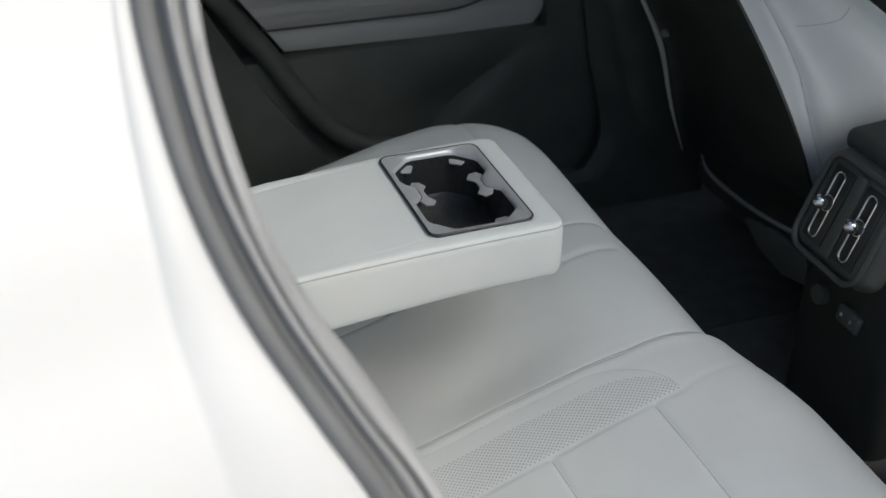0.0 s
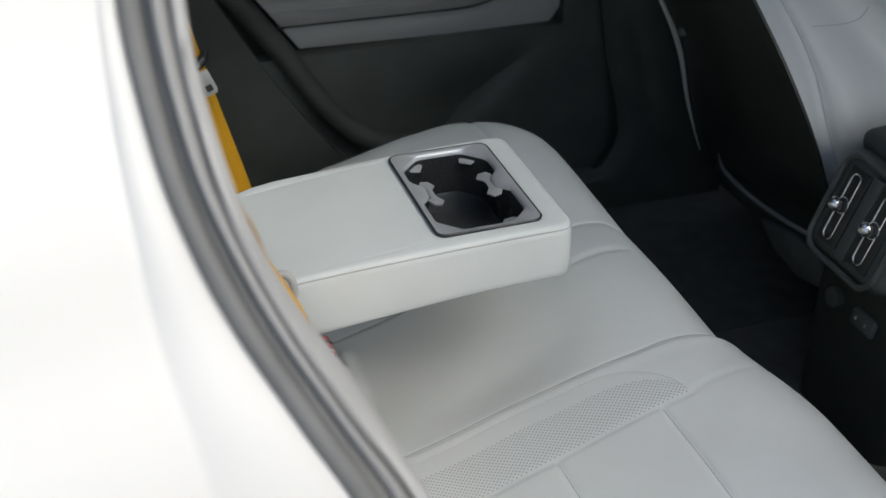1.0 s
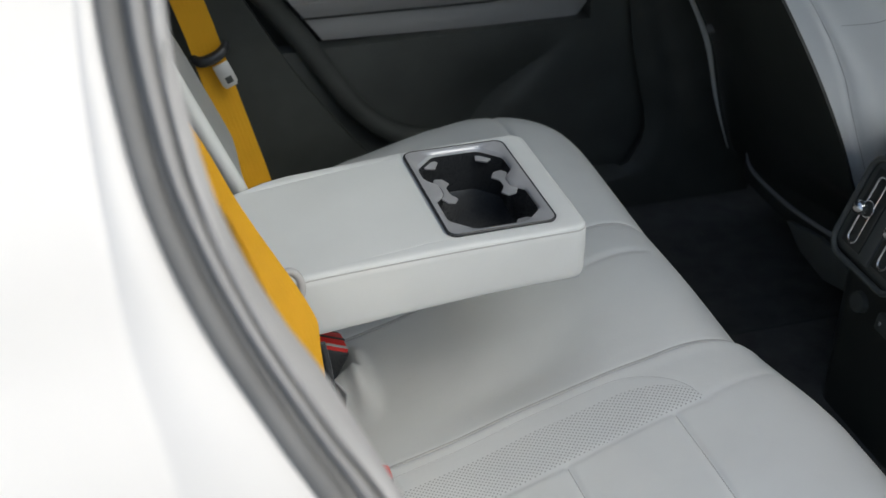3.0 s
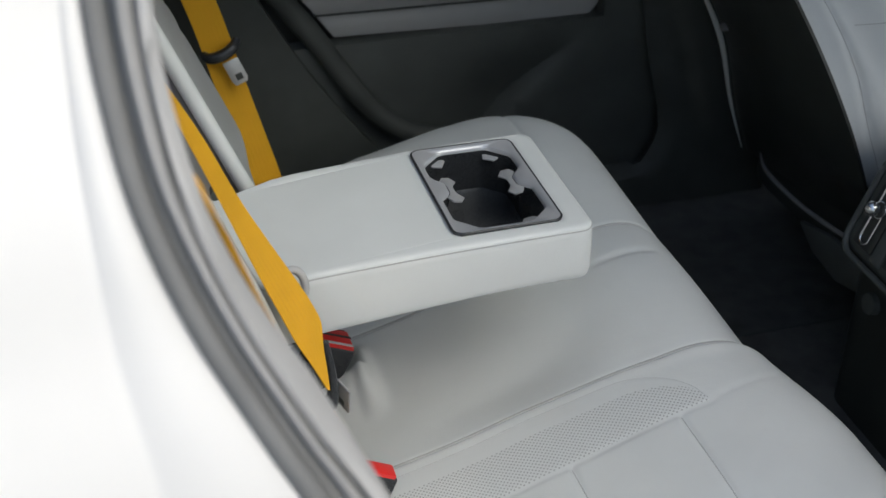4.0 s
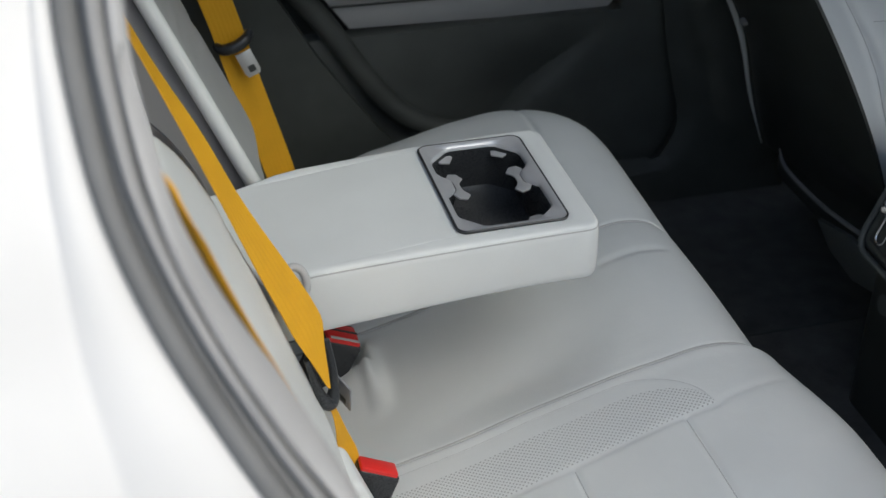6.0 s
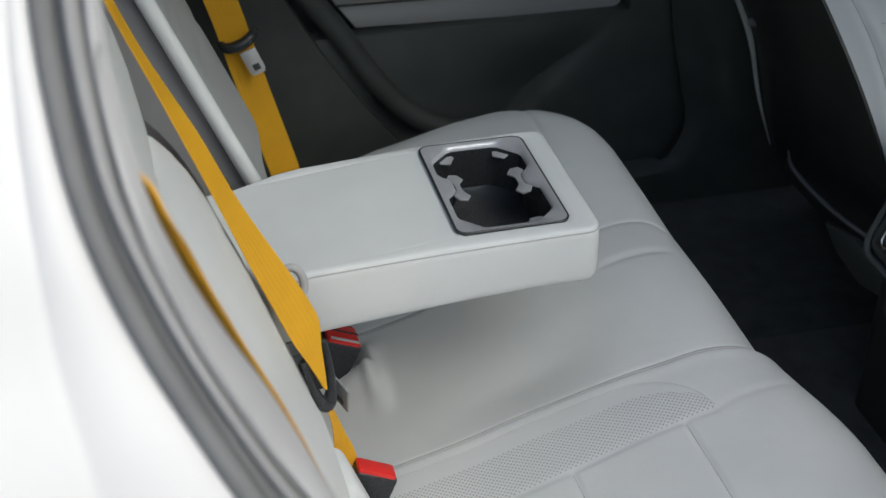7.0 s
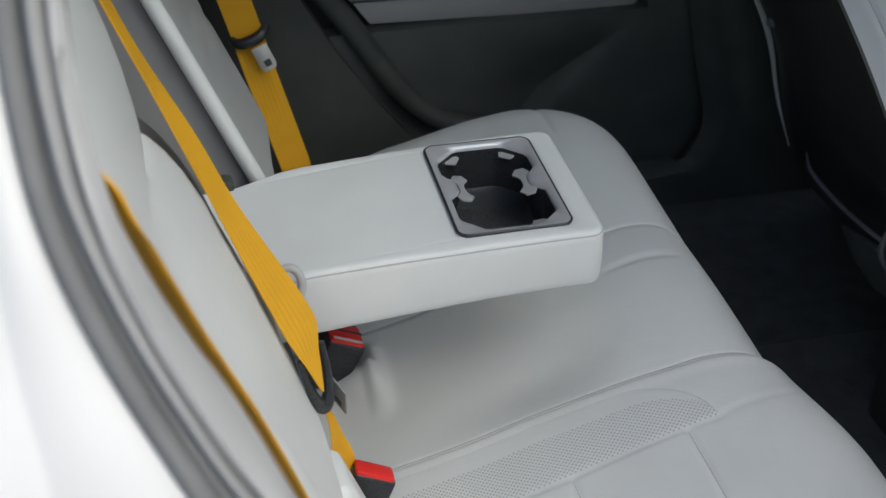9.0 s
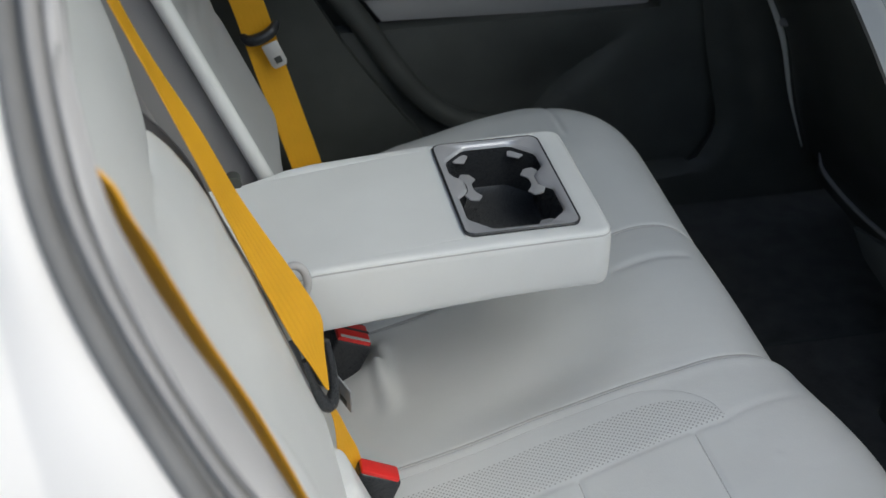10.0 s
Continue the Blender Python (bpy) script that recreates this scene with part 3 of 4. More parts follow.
hole_in = round_rect(HX0 + 0.003, HX1 - 0.003, HY0 + 0.003, HY1 - 0.003, 0.010, AZ - 0.012, 6, 14)
top_rows = [hole_in, hole]
for q in (0.2, 0.4, 0.6, 0.8):
    outer = arm_loop(0.008, AZ)
    top_rows.append([h.lerp(o, q) + Vector((0, 0, 0.002 * min(q * 4, 1) * (1 - q))) for h, o in zip(hole, outer)])
top_rows += [arm_loop(0.008, AZ), arm_loop(0.004, AZ - 0.0004), arm_loop(0.0018, AZ - 0.0014), arm_loop(0.0006, AZ - 0.0032), arm_loop(0.0004, AZ - 0.0048)]
part("top_pad", grid(top_rows, close_v=True)[0], LEATHER, armrest)
part("edge_seam", tube(arm_loop(0.0004, AZ - 0.0050), 0.0008, 6, closed=True), SEAM, armrest, "fine seam round the edge")

part("cup_holder_rim", grid([round_rect(HX0 - d, HX1 + d, HY0 - d, HY1 + d, 0.012 + d, AZ + h, 6, 14) for d, h in
                                  ((-0.002, -0.010), (0.0, 0.0), (0.0002, 0.0012), (-0.0008, 0.0020), (-0.0020, 0.0016))], close_v=True)[0], BLACK_DEEP, armrest, "black outer rim of the cup holder")


def well_loop(inset, z, pinch):
    """Outline of the twin well: cut corners and a waist between the cups."""
    out = []
    cx, cy = (HX0 + HX1) / 2, (HY0 + HY1) / 2
    hx, hy = (HX1 - HX0) / 2 - inset, (HY1 - HY0) / 2 - inset
    for p in round_rect(cx - hx, cx + hx, cy - hy, cy + hy, 0.027, z, 6, 14):
        # corners cut off at a slant
        over = (abs(p.x - cx) - (hx - 0.027)) + (abs(p.y - cy) - (hy - 0.027)) - 0.031
        if over > 0 and abs(p.x - cx) > hx - 0.027 and abs(p.y - cy) > hy - 0.027:
            p.x -= math.copysign(over * 0.5, p.x - cx)
            p.y -= math.copysign(over * 0.5, p.y - cy)
        w = pinch * (1 - smooth(0.011, 0.021, abs(p.y - 0.650)))
        p.x += (cx - p.x) / hx * w if abs(p.x - cx) > hx * 0.5 else 0
        out.append(p)
    return out


rim_in = round_rect(HX0 + 0.0020, HX1 - 0.0020, HY0 + 0.0020, HY1 - 0.0020, 0.010, AZ + 0.0016, 6, 14)
bez = [rim_in, round_rect(HX0 + 0.005, HX1 - 0.005, HY0 + 0.005, HY1 - 0.005, 0.011, AZ + 0.0014, 6, 14), well_loop(0.0082, AZ - 0.0002, 0.0100), well_loop(0.0092, AZ - 0.0018, 0.0115), well_loop(0.0098, AZ - 0.0045, 0.012)]
part("cup_holder_bezel", grid(bez, close_v=True)[0], GUNMETAL, armrest, "satin gunmetal bezel")
wl = [well_loop(0.0099, AZ - 0.0045, 0.012), well_loop(0.0105, AZ - 0.009, 0.012), well_loop(0.012, AZ - 0.026, 0.006), well_loop(0.014, AZ - 0.050, 0.001), well_loop(0.020, AZ - 0.0540, 0.0)]
bm, vs = grid(wl, close_v=True)
bm.faces.new(vs[-1])
part("cup_well", bm, BLACK_DEEP, armrest, "deep black twin cup well")
part("well_divider", box((0.07, 0.002, 0.003), pose((HX0 + HX1) / 2, 0.640, AZ - 0.0545), 0.0008), CHARCOAL, armrest)
TAB = [(-0.008, -0.002), (-0.0105, 0.006), (-0.0090, 0.0165), (0.0045, 0.0195), (0.0110, 0.011), (0.008, -0.002)]
BONE = [(-0.017, 0.0135), (-0.026, 0.008), (-0.0255, -0.001), (-0.017, -0.0055), (-0.0105, -0.001), (-0.005, 0.0005), (0.005, 0.0005), (0.0105, -0.001),
        (0.017, -0.0055), (0.0255, -0.001), (0.026, 0.008), (0.017, 0.0135), (0.010, 0.0085), (0.005, 0.0068), (-0.005, 0.0068), (-0.010, 0.0085)]
for x, y, a, shape in ((0.2365, 0.7250, -130, TAB), (0.3155, 0.7250, 130, TAB), (0.2365, 0.5610, -50, TAB), (0.3125, 0.5660, 50, TAB)):
    part("grip_tab", plate(shape, 0.0022, pose(x, y, AZ - 0.009, 0, 0, a) @ pose(0, 0, 0, -10), 0.0006), SATIN, armrest, "satin grey sprung grip tab")
for x, a in ((0.2385, -90), (0.3140, 90)):
    part("grip_tab", plate(BONE, 0.0022, pose(x, 0.6515, AZ - 0.007, 0, 0, a) @ pose(0, 0, 0, -10), 0.0006), SATIN, armrest, "satin grey forked grip tab")
part("hinge_cover", tube([(0.046 + 0.012 * math.cos(q), 0.520 + 0.004 * math.sin(q), 0.553 + 0.017 * math.sin(q)) for q in np.linspace(0, 2 * math.pi, 28, endpoint=False)], 0.0042, 10, closed=True), TRIM_PALE, armrest, "pale ring-shaped hinge cover")
# Grey strip added in place of the shadow between backrest and belt.
part("gap_shade_strip", shell([[back_point(z, 0.522, -0.05 + (0.045 + float(np.interp(z, *INNER_PAD))) * q) for q in np.linspace(0, 1, 8)] for z in np.linspace(0.46, 0.93, 40)], 0.004), LEATHER_GREY, armrest, "grey strip standing in for the shaded gap beside the backrest")
part("hinge_pin", tube([(0.002, 0.712, 0.552), (0.002, 0.726, 0.552)], 0.0085, 18), BLACK, armrest, "dark hinge pin")

# ---- belts and buckles ----
centre_belt = thing("seat_belt", (0.08, 0.47, 0.30), "mustard yellow seat belt hanging before the near backrest", "seat belt", "rear seat belts")


def belt_turn(deg):
    """Direction of the belt's width when it is turned by that much towards the front of the car."""
    v, w = Vector((0.018, 0.866, -0.50)), Vector((0.91, 0.19, 0.36))
    return tuple(v * math.cos(radians(deg)) + w * math.sin(radians(deg)))


def strap(left, right, thick=0.0013, n=80, across=8):
    """A strap between the curves of its two edges, which may run together at its end."""
    def even(pts):
        p = spline(pts, 20 * n)
        run = np.concatenate([[0], np.cumsum(np.linalg.norm(np.diff(p, axis=0), axis=1))])
        return np.array([[np.interp(q, run, p[:, c]) for c in range(3)] for q in np.linspace(0, run[-1], n)]), np.linspace(0, run[-1], n)

    (a, run), (b, _) = even(left), even(right)
    bm = bmesh.new()
    uvl = bm.loops.layers.uv.new("UVMap")
    rows = []
    for i in range(n):
        p, q = Vector(a[i]), Vector(b[i])
        k0, k1 = max(i - 1, 0), min(i + 1, n - 1)
        nn = Vector(a[k1] + b[k1] - a[k0] - b[k0]).cross(q - p).normalized()
        rows.append([p.lerp(q, 0.5 + (j / across - 0.5) * side) + nn * thick * 0.5 * side for side in (1, -1) for j in range(across + 1)])
    _, vs = grid(rows, close_v=True, bm=bm)
    bm.faces.new(vs[0]), bm.faces.new(vs[-1])
    bm.verts.index_update()
    for f in bm.faces:
        for lp in f.loops:
            i, j = divmod(lp.vert.index, 2 * (across + 1))
            j = j if j <= across else 2 * across + 1 - j
            lp[uvl].uv = (run[i] / 0.047, j / across)
    return bm


BELT_LEFT = [(-0.1264, 0.5451, 0.9694), (-0.0888, 0.5112, 0.8667), (-0.0520, 0.4889, 0.7753), (-0.0215, 0.4753, 0.6942), (0.0118, 0.4659, 0.5988), (0.0224, 0.4638, 0.5702), (0.0307, 0.4621, 0.5474), (0.0380, 0.4613, 0.5287), (0.0523, 0.4625, 0.4970), (0.0642, 0.4623, 0.4685)]
BELT_RIGHT = [(-0.1328, 0.5922, 0.9712), (-0.1023, 0.5657, 0.8981), (-0.0644, 0.5331, 0.8070), (-0.0247, 0.5125, 0.7285), (0.0045, 0.5020, 0.6600), (0.0482, 0.4982, 0.5710), (0.0612, 0.4986, 0.5411), (0.0670, 0.4964, 0.5234), (0.0659, 0.4847, 0.5049), (0.0663, 0.4743, 0.4852), (0.0665, 0.4640, 0.4660)]
part("webbing", strap(BELT_LEFT, BELT_RIGHT), BELT, centre_belt)
tong = part("tongue", tube(spline([(0.0465, 0.466, 0.503), (0.050, 0.467, 0.486), (0.055, 0.469, 0.464), (0.061, 0.472, 0.445), (0.068, 0.476, 0.439), (0.0725, 0.480, 0.452), (0.0725, 0.484, 0.478), (0.069, 0.490, 0.505)], 50), [0.0034 + 0.0046 * dent(i - 26, 11) for i in range(50)], 10), BLACK_DEEP, centre_belt, "black belt tongue grip")
PLATE = pose(0.084, 0.497, 0.431, 20, -12, 25)
part("tongue_plate", box((0.0020, 0.024, 0.044), PLATE, 0.0008, 2), STEEL_DARK, tong, "dark steel latch plate")
part("latch_slot", box((0.0034, 0.011, 0.010), PLATE @ pose(0, 0, -0.011), 0.0008, 2), BLACK, tong)
part("tail_webbing", ribbon([(0.068, 0.482, 0.432), (0.074, 0.486, 0.410), (0.079, 0.489, 0.378), (0.083, 0.490, 0.345), (0.086, 0.49, 0.30)],
                            [belt_turn(30), belt_turn(30), belt_turn(38), belt_turn(60), belt_turn(60)], [0.006, 0.014, 0.025, 0.034, 0.036]), BELT, centre_belt, "lower belt tail in shade")

far_belt = thing("seat_belt", (0.11, 1.2, 0.26), "mustard yellow seat belt with steel tongue beside the far backrest", "seat belt", "rear seat belts")
part("webbing", ribbon([(-0.05, 1.20, 0.85), (0.020, 1.20, 0.65), (0.051, 1.20, 0.552), (0.077, 1.20, 0.445), (0.118, 1.20, 0.285), (0.135, 1.20, 0.20)],
                       [(0.9, 0.25, 0.1), (0.9, 0.25, 0.1), (0.9, 0.25, 0.1), (0.9, 0.25, 0.1), (0.9, 0.25, 0.1), (0.9, 0.25, 0.1)], 0.045), BELT, far_belt)
grip = part("tongue", tube(spline([(0.042, 1.196, 0.500), (0.047, 1.186, 0.4985), (0.058, 1.183, 0.499), (0.073, 1.184, 0.504), (0.084, 1.188, 0.511), (0.089, 1.197, 0.516)], 24), [0.0045 + 0.004 * math.sin(math.pi * (i + 3) / 30) for i in range(24)], 10), BLACK_DEEP, far_belt, "black belt tongue grip")
LATCH = Matrix(((0.924, -0.382, 0.0, 0.076), (0.0, 0.06, -1.0, 1.180), (0.382, 0.922, 0.06, 0.4945), (0, 0, 0, 1)))
part("tongue_plate", plate([(-0.0115, 0), (0.0115, 0), (0.0115, -0.032), (0.0085, -0.038), (-0.0085, -0.038), (-0.0115, -0.032)], 0.002, LATCH, 0.0005), STEEL, grip, "pale steel latch plate")
part("latch_slot", box((0.010, 0.010, 0.003), LATCH @ pose(0.001, -0.027, 0.001), 0.0006), BLACK, grip)

near_belt = thing("seat_belt", (-0.01, 0.08, 0.5), "mustard yellow seat belt seen edge-on beside the bolster", "seat belt", "rear seat belts")
EDGE = [(-0.0786, 0.0902, 0.9464), (-0.0641, 0.0808, 0.9310), (-0.0585, 0.0785, 0.9149), (-0.0481, 0.0848, 0.8816), (-0.0286, 0.0905, 0.8229), (-0.0018, 0.0958, 0.7499), (0.0339, 0.1007, 0.6359)]
wide = Vector((-0.42, 0.70, -0.54)).normalized()
part("webbing", ribbon([tuple(Vector(p) + wide * 0.020) for p in EDGE], [tuple(wide)] * 7, 0.040), BELT, near_belt)
part("woven_edge", tube(spline(EDGE, 60), 0.0013, 8), BELT, near_belt, "thick woven edge of the belt")


def buckle(m, label, size=(0.040, 0.026, 0.075), striped=False):
    """A belt buckle: its top, at the pose m, holds the red button over the black housing."""
    b = thing("seat_belt_buckle", m.translation, label, "seat belt buckle", "rear belt buckles")
    w, d, h = size
    part("housing", box((w, d, h), m @ pose(0, 0, -h / 2), 0.004, 3), BLACK_DEEP, b)
    btn = part("release_button", box((w * 0.90, d * 0.80, 0.006), m @ pose(-w * 0.02, -d * 0.06, 0.0004), 0.002, 2), RED, b, "red release button")
    if striped:
        part("print_stripe", box((w * 0.80, d * 0.11, 0.0008), m @ pose(0, -d * 0.36, 0.0036), 0.0003, 1), WHITEMARK, btn, "worn white stripe")
        part("button_groove", box((w * 0.88, d * 0.09, 0.0010), m @ pose(0, d * 0.02, 0.0034), 0.0003, 1), BLACK, btn)
    part("slot", box((w * 0.8, d * 0.08, 0.004), m @ pose(0, d * 0.40, -0.0006), 0.001), BLACK_GLOSS, b, "narrow slot for the tongue")
    return b


buckle(pose(0.115, 0.488, 0.3326, -6.5, 23.9, -4.5), "black seat belt buckle with red release button", (0.046, 0.027, 0.075))
buckle(pose(0.1173, 0.7035, 0.3465, 3.2, 25.6, 4.4), "black centre belt buckle with striped red button", (0.046, 0.042, 0.070), True)

# ---- far side of the car ----
far_door = thing("rear_door", (0.45, 1.40, 0.0), "closed far rear door with pale upper panel and black lower panel", "car door")


def door_y(x, z):
    return 1.372 + 0.03 * (1 - smooth(0.12, 0.42, z))


def pocket(x, z):
    """How deep the map pocket is at a place: a soft hollow that ends at a slanting front edge."""
    edge = 0.55 + 0.85 * (z - 0.242)
    return smooth(0.38, 0.56, x) * (1 - smooth(edge - 0.02, edge + 0.004, x)) * (1 - smooth(0.28, 0.42, z))


part("lower_panel", shell([[Vector((x, door_y(x, z) + 0.035 * pocket(x, z), z)) for z in np.linspace(0.04, 0.425, 40)] for x in np.linspace(0.16, 0.98, 60)], 0.03), CHARCOAL, far_door, "black moulded lower door panel")
def panel_point(x, q):
    """Pale door panel: q below 1 is the flat lower band, above it the padded roll over the crease."""
    zb, zc = 0.429 - 0.022 * (x - 0.262) + 0.045 * smooth(0.655, 0.722, x) ** 2, 0.474 - 0.012 * (x - 0.227) + 0.035 * smooth(0.46, 0.66, x) ** 2
    zz = zb + (zc - zb) * q if q < 1 else zc + (q - 1) * 0.13
    cut = 0.262 - 0.70 * (zz - 0.429)
    x = 0.722 - (0.722 - x) * (0.722 - cut) / 0.552
    if q < 1:
        return Vector((x, 1.362 - 0.005 * math.sin(q * math.pi), zb + (zc - zb) * q))
    return Vector((x, 1.349 - 0.020 * math.sin((q - 1) * 2.2) - 0.004 * abs(math.sin((q - 1) * 9.4)), zc + 0.002 + (q - 1) * 0.13))


part("upper_panel", shell([[panel_point(x, q) for q in np.concatenate([np.linspace(0, 0.99, 12), np.linspace(1.0, 2.0, 44)])] for x in np.linspace(0.17, 0.722, 60)], -0.03), GREYPANEL, far_door, "pale grey padded upper door panel")
part("crease_line", tube([panel_point(x, 0.995) - Vector((0, 0.012, 0)) for x in np.linspace(0.17, 0.66, 30)], 0.0022, 6), BLACK, far_door, "dark crease under the padded roll")
part("roll_line", tube([panel_point(x, 1.22) - Vector((0, 0.001, 0)) for x in np.linspace(0.17, 0.66, 30)], 0.0015, 6), SEAM, far_door, "fine stitched line")
part("front_panel", shell([[Vector((x, 1.3715, z)) for z in np.linspace(0.424, 0.62, 4)] for x in np.linspace(0.705, 0.98, 4)], 0.03), CHARCOAL, far_door)
part("window_sill", box((0.85, 0.06, 0.05), pose(0.55, 1.385, 0.62), 0.02), BLACK, far_door)
part("door_seal", tube(spline([(0.09, 1.338, 0.62), (0.166, 1.34, 0.525), (0.193, 1.34, 0.487), (0.227, 1.34, 0.439), (0.264, 1.34, 0.379), (0.308, 1.34, 0.316), (0.358, 1.34, 0.270), (0.417, 1.342, 0.245), (0.50, 1.35, 0.225), (0.60, 1.355, 0.19), (0.70, 1.36, 0.10)], 70), 0.0185, 14), BLACK, far_door, "dark rubber door seal")
part("panel_edge", tube(spline([(0.735, 1.352, 0.47), (0.706, 1.356, 0.42), (0.668, 1.36, 0.360), (0.632, 1.362, 0.315), (0.590, 1.364, 0.272), (0.55, 1.366, 0.242)], 30), 0.005, 8), CHARCOAL, far_door, "moulded edge of the door pocket")

part("pillar_cover", shell([[Vector((-0.35 + (0.35 + float(np.interp(z, (0.05, 0.244, 0.287, 0.399, 0.521, 0.62, 1.0), (0.42, 0.320, 0.284, 0.207, 0.140, 0.085, -0.13)))) * q, 1.325 + 0.015 * math.sin(z * 4), z)) for z in np.linspace(0.05, 1.0, 30)] for q in np.linspace(0, 1, 14)], 0.03), BLACK, body, "black pillar and wheel arch trim")
part("side_wall", box((2.6, 0.05, 0.70), pose(0.75, 1.45, 0.28), 0.01), BLACK, body)


def pillar_edge(z):
    """Rear edge of the pillar trim: it swings back into the sill at its foot."""
    return float(np.interp(z, (0.04, 0.095, 0.112, 0.126, 0.145, 0.168, 0.190, 0.219, 0.25, 0.28, 0.37, 0.46, 1.15), (0.20, 0.40, 0.66, 0.766, 0.792, 0.806, 0.817, 0.823, 0.820, 0.812, 0.787, 0.771, 0.62)))


part("b_pillar", shell([[Vector((pillar_edge(z) + (1.02 - pillar_edge(z)) * q, 1.345 - 0.012 * smooth(0, 0.12, q), z)) for z in np.concatenate([np.linspace(0.04, 0.30, 50), np.linspace(0.31, 1.15, 24)])] for q in np.linspace(0, 1, 24)], 0.035), BLACK, body, "dark grey pillar trim with curved foot")

# ---- front seat ----
front_seat = thing("front_seat", (0.98, 1.0, 0.08), "front seat with black back shell and pale leather sides", "car seat")


def shell_x(z):
    return 0.852 + (0.42 - z) * 0.40


def shell_bow(z):
    """How far the outboard edge of the shell bows forward."""
    return 0.014 * dent(z - 0.42, 0.085)


def shell_edges(z):
    """Inboard and outboard edge of the back shell at a height."""
    return 0.786 + 1.6 * max(z - 0.40, 0) ** 2, 1.236 - 0.006 * smooth(0.3, 0.6, z) - 0.008 * dent(z - 0.36, 0.09)


rows = []
for z in np.linspace(0.20, 0.80, 50):
    a, b = shell_edges(z)
    rows.append([Vector((shell_x(z) - 0.010 * math.sin(math.pi * q) + 0.006 * (1 - math.sin(math.pi * q)) + shell_bow(z) * q ** 3 - 0.009 * (1 - q) ** 3, a + (b - a) * q, z + 0.09 * (1 - q) * (1 - smooth(0.2, 0.4, z)))) for q in np.linspace(0, 1, 30)])
part("back_shell", shell(rows, 0.004), BLACK_GLOSS, front_seat, "smooth black plastic back shell")
def bolster_point(z, q):
    """Inboard side of the front seat: flat band by the shell, then the swelling bolster."""
    a, b = shell_edges(z)
    bul = 0.014 * smooth(0.0, 0.22, q) + 0.030 * smooth(0.22, 0.62, q) - 0.036 * smooth(0.66, 1.0, q) ** 2 - 0.004 * dent(q - seam_q(z), 0.02)
    bul *= 0.4 + 0.6 * smooth(0.30, 0.50, z)
    return Vector((shell_x(z) - 0.001 + 0.27 * (1 - 3.2 * max(z - 0.53, 0)) * q, a + 0.012 - bul + 0.05 * q ** 4, z + 0.06 * (1 - smooth(0.2, 0.4, z))))


def seam_q(z):
    """Place of the long seam across the bolster, by height."""
    return 0.09 + 0.09 * smooth(0.44, 0.64, z)


part("side_bolster", shell([[bolster_point(z, q) for q in np.linspace(0, 1, 50)] for z in np.linspace(0.20, 0.80, 60)], 0.02), LEATHER, front_seat, "pale leather side bolster with stitching")
part("side_seam", tube([bolster_point(z, seam_q(z)) - Vector((0, 0.0002, 0)) for z in np.linspace(0.28, 0.79, 40)], 0.0008, 6), SEAM, front_seat, "stitched seam")
part("cross_seam", tube([bolster_point(0.598 + 0.018 * q ** 1.5, 0.27 + 0.48 * q) - Vector((0, 0.0002, 0)) for q in np.linspace(0, 1, 30)], 0.0006, 6), SEAM, front_seat, "curved stitched seam")
part("edge_trim", tube([Vector((shell_x(z) - 0.004 + shell_bow(z), shell_edges(z)[1] + 0.008, z)) for z in np.linspace(0.20, 0.79, 40)], [0.0008 + 0.0024 * smooth(0.18, 0.34, z) + 0.0014 * dent(z - 0.42, 0.05) for z in np.linspace(0.20, 0.79, 40)], 8), LEATHER, front_seat, "pale leather edge of the outer side")
part("screw", tube([(0.846, 1.174, 0.460), (0.830, 1.174, 0.460), (0.8285, 1.174, 0.460)], [0.0065, 0.0065, 0.004], 12), STEEL_DARK, front_seat, "small fixing screw")
part("outer_side", box((0.16, 0.03, 0.62), pose(0.94, 1.235, 0.50, 0, -21), 0.012), LEATHER, front_seat)
part("seat_base", box((0.42, 0.46, 0.16), pose(1.16, 1.0, 0.22), 0.03), BLACK, front_seat)
part("lower_edge", tube(spline([(0.925, 1.165, 0.232), (0.915, 1.12, 0.222), (0.905, 1.0, 0.232), (0.885, 0.86, 0.268), (0.875, 0.78, 0.296)], 30), [0.0012 + 0.0024 * smooth(0, 8, i) for i in range(30)], 8), RUBBER_MID, front_seat, "moulded lower edge of the shell")
part("base_cover", plate([(0.755, 0.225), (0.785, 0.262), (0.86, 0.262), (0.945, 0.240), (0.90, 0.214), (0.83, 0.205)], 0.01, Matrix(((0, 0, 1, 0.872), (1, 0, 0, 0), (0, 1, 0, 0), (0, 0, 0, 1))), 0.003), CHARCOAL, front_seat, "grey plastic cover of the seat base")

# ---- centre console ----
console = thing("centre_console", (0.95, 0.635, 0.08), "black centre console with two rear air vents", "console")
part("console_body", box((0.55, 0.20, 0.40), pose(1.10, 0.635, 0.26), 0.03, 4), BLACK_GLOSS, console)
FACE = pose(0.8045, 0.634, 0.4245, 0, 21, 0)
part("vent_housing", box((0.05, 0.155, 0.147), FACE @ pose(0.022, 0, 0.004), 0.022, 5), CHARCOAL, console, "dark grey rounded vent housing")
ring = [FACE @ Vector((-0.004, p.x, p.y)) for p in round_rect(-0.068, 0.068, -0.068, 0.068, 0.024, 0, 6, 6)]
part("housing_rim", tube(ring, 0.0042, 8, closed=True), CHARCOAL, console)
lid = part("lid", box((0.40, 0.165, 0.034), pose(1.042, 0.634, 0.509, 0, -4), 0.015, 5), BLACK, console, "black padded console lid")
part("lid_shadow_gap", box((0.38, 0.150, 0.020), pose(1.044, 0.634, 0.492, 0, -4), 0.004, 2), BLACK_GLOSS, lid, "dark gap under the lid")
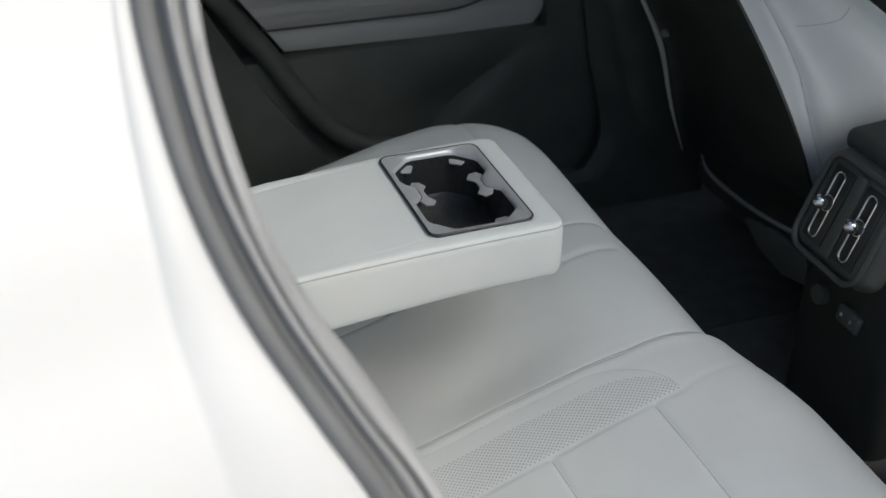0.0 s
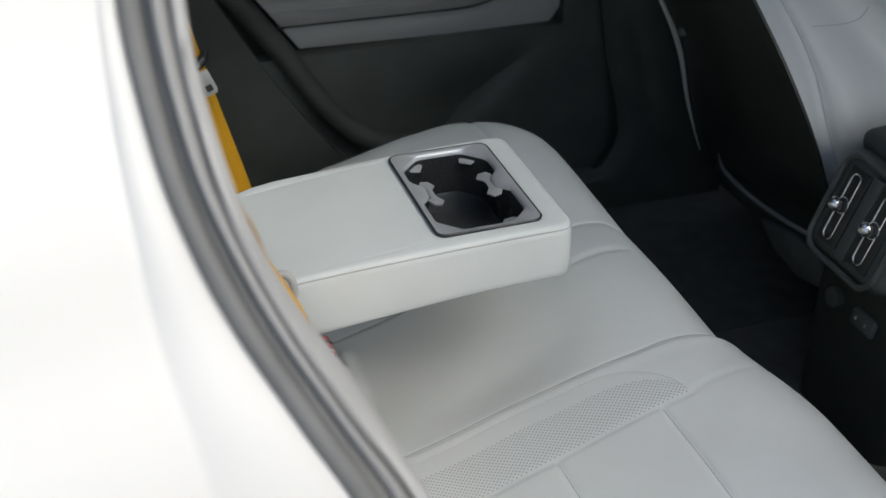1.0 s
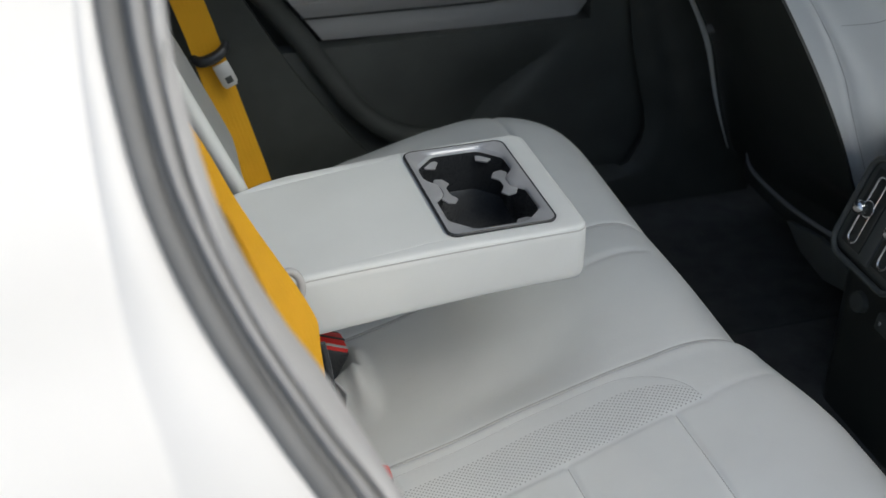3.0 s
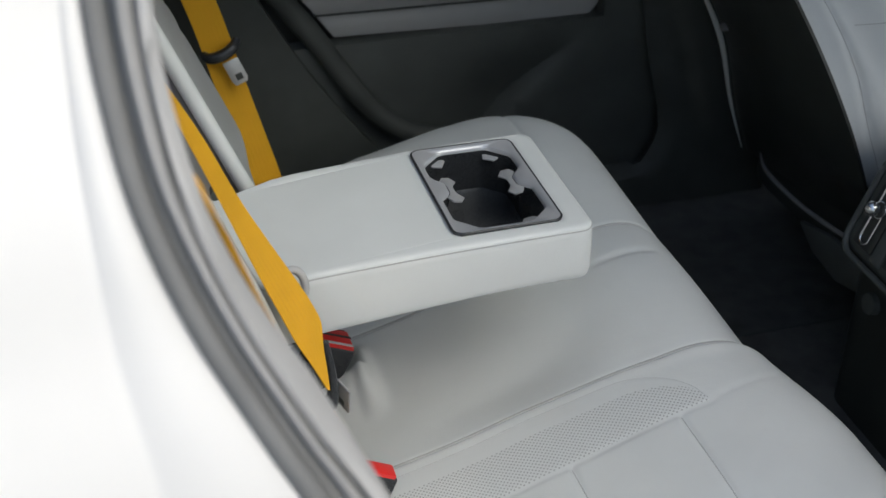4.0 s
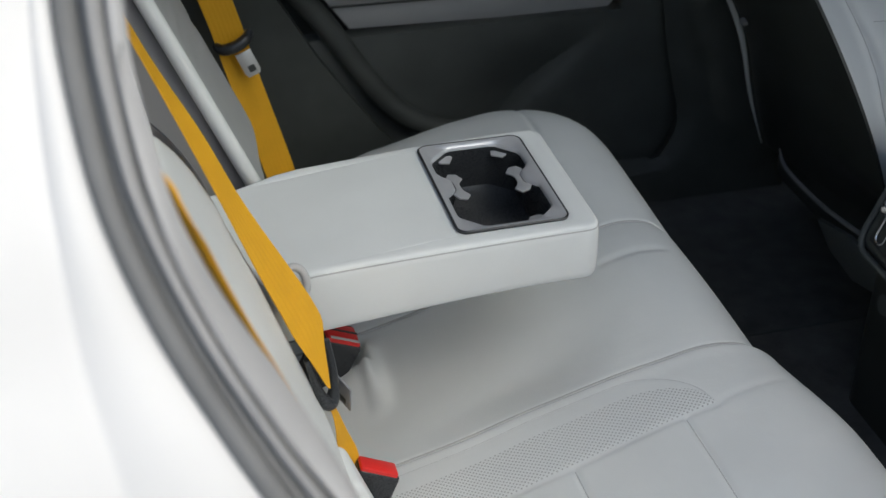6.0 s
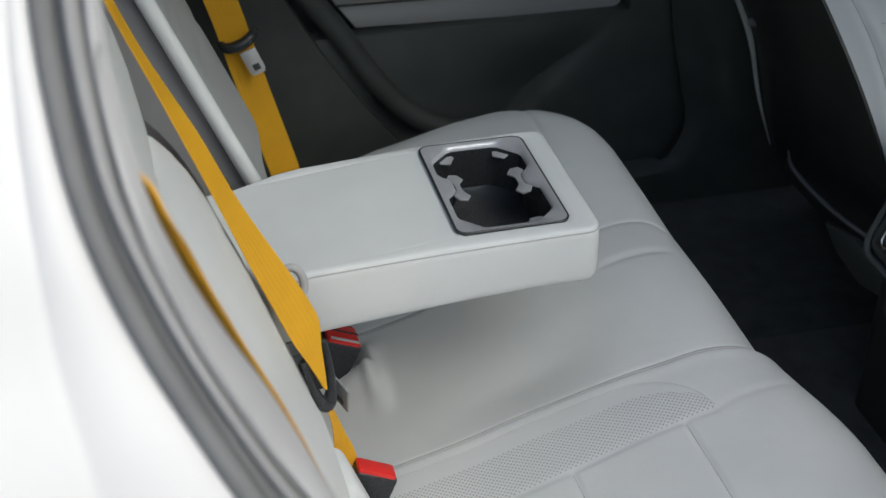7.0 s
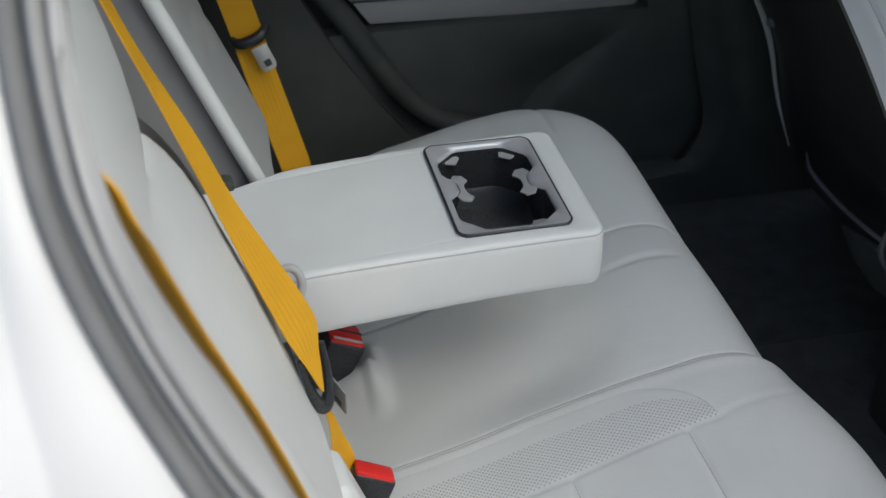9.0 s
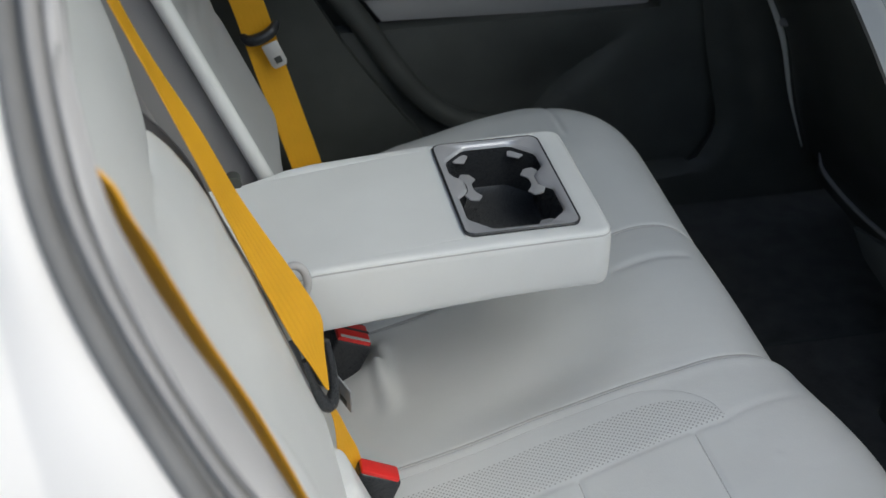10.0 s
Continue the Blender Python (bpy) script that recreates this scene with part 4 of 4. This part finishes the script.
part("console_ledge", box((0.41, 0.154, 0.009), pose(1.032, 0.634, 0.4865, 0, -4), 0.004, 3), CHARCOAL, console, "grey ledge above the vents")
for y in (0.667, 0.601):
    v = part("air_vent", box((0.004, 0.040, 0.105), FACE @ pose(-0.0035, y - 0.634, 0.002), 0.0015), BLACK_GLOSS, console, "black air vent opening")
    loop = [FACE @ Vector((-0.0075, y - 0.634 + p.x, p.y + 0.002)) for p in round_rect(-0.0085, 0.0085, -0.046, 0.046, 0.0083, 0, 6, 6)]
    part("vent_ring", tube(loop, 0.0016, 8, closed=True), CHROME, v, "thin chrome slot surround")
    knob = part("vent_knob", tube([FACE @ Vector((-h, y - 0.634, 0.004)) for h in (0.003, 0.0085, 0.0095, 0.011, 0.012)], [0.0095, 0.0102, 0.0102, 0.009, 0.004], 20), BLACK_GLOSS, v, "black base of the vent knob")
    part("knob_ball", tube([FACE @ Vector((-0.021 + 0.0100 * math.cos(a), y - 0.634, 0.004)) for a in np.linspace(0.15, math.pi - 0.05, 12)], [0.0100 * math.sin(a) for a in np.linspace(0.15, math.pi - 0.05, 12)], 20), CHROME, knob, "round chrome vent knob")
    part("knob_collar", tube([FACE @ Vector((-0.0085, y - 0.634 + 0.0105 * math.cos(a), 0.004 + 0.0105 * math.sin(a))) for a in np.linspace(0, 2 * math.pi, 28, endpoint=False)], 0.0009, 6, closed=True), CHROME, knob, "thin chrome collar")
part("vent_bridge", box((0.006, 0.020, 0.115), FACE @ pose(-0.004, 0, 0.002), 0.002), CHARCOAL, console)
part("socket", tube([(0.832, 0.674, 0.280), (0.816, 0.674, 0.282)], [0.016, 0.014], 18), CHARCOAL, console, "round socket in the console")
port = part("charging_port", box((0.012, 0.046, 0.026), pose(0.820, 0.606, 0.285, 0, 8), 0.005, 3), CHARCOAL, console, "small charging port panel")
for y in (0.617, 0.597):
    part("port_contact", box((0.003, 0.003, 0.005), pose(0.8135, y, 0.287, 0, 8), 0.001), STEEL, port)

# ---- open door outside the near doorway, out of view: it shades the near cushion ----
near_door = thing("rear_door", (0.80, -0.55, -0.05), "unseen open white rear door swung away from the doorway, shading the seat", "car door")
SWING = pose(0.985, -0.15, 0.0, 0, 0, 65 + 180)


def door_sheet(y, z0, z1, bow):
    return [[SWING @ Vector((s, y + bow * math.sin((z - z0) / (z1 - z0) * math.pi), z)) for z in np.linspace(z0, z1, 14)] for s in np.linspace(0.0, 0.95, 14)]


part("door_skin", shell(door_sheet(-0.05, -0.05, 0.78, -0.03), 0.004), PAINT, near_door)
part("inner_panel", shell(door_sheet(0.04, -0.03, 0.77, 0.02), 0.02), CHARCOAL, near_door, "black moulded inner door panel")
part("window_pane", shell(door_sheet(0.0, 0.78, 1.20, 0.0), 0.004), GLASS_DARK, near_door, "dark tinted door window")
part("window_frame", tube([SWING @ Vector(p) for p in ((0.0, 0.0, 0.76), (0.0, 0.0, 1.22), (0.80, 0.0, 1.20), (0.95, 0.0, 0.95), (0.95, 0.0, 0.76))], 0.022, 10), BLACK, near_door, "black window frame")
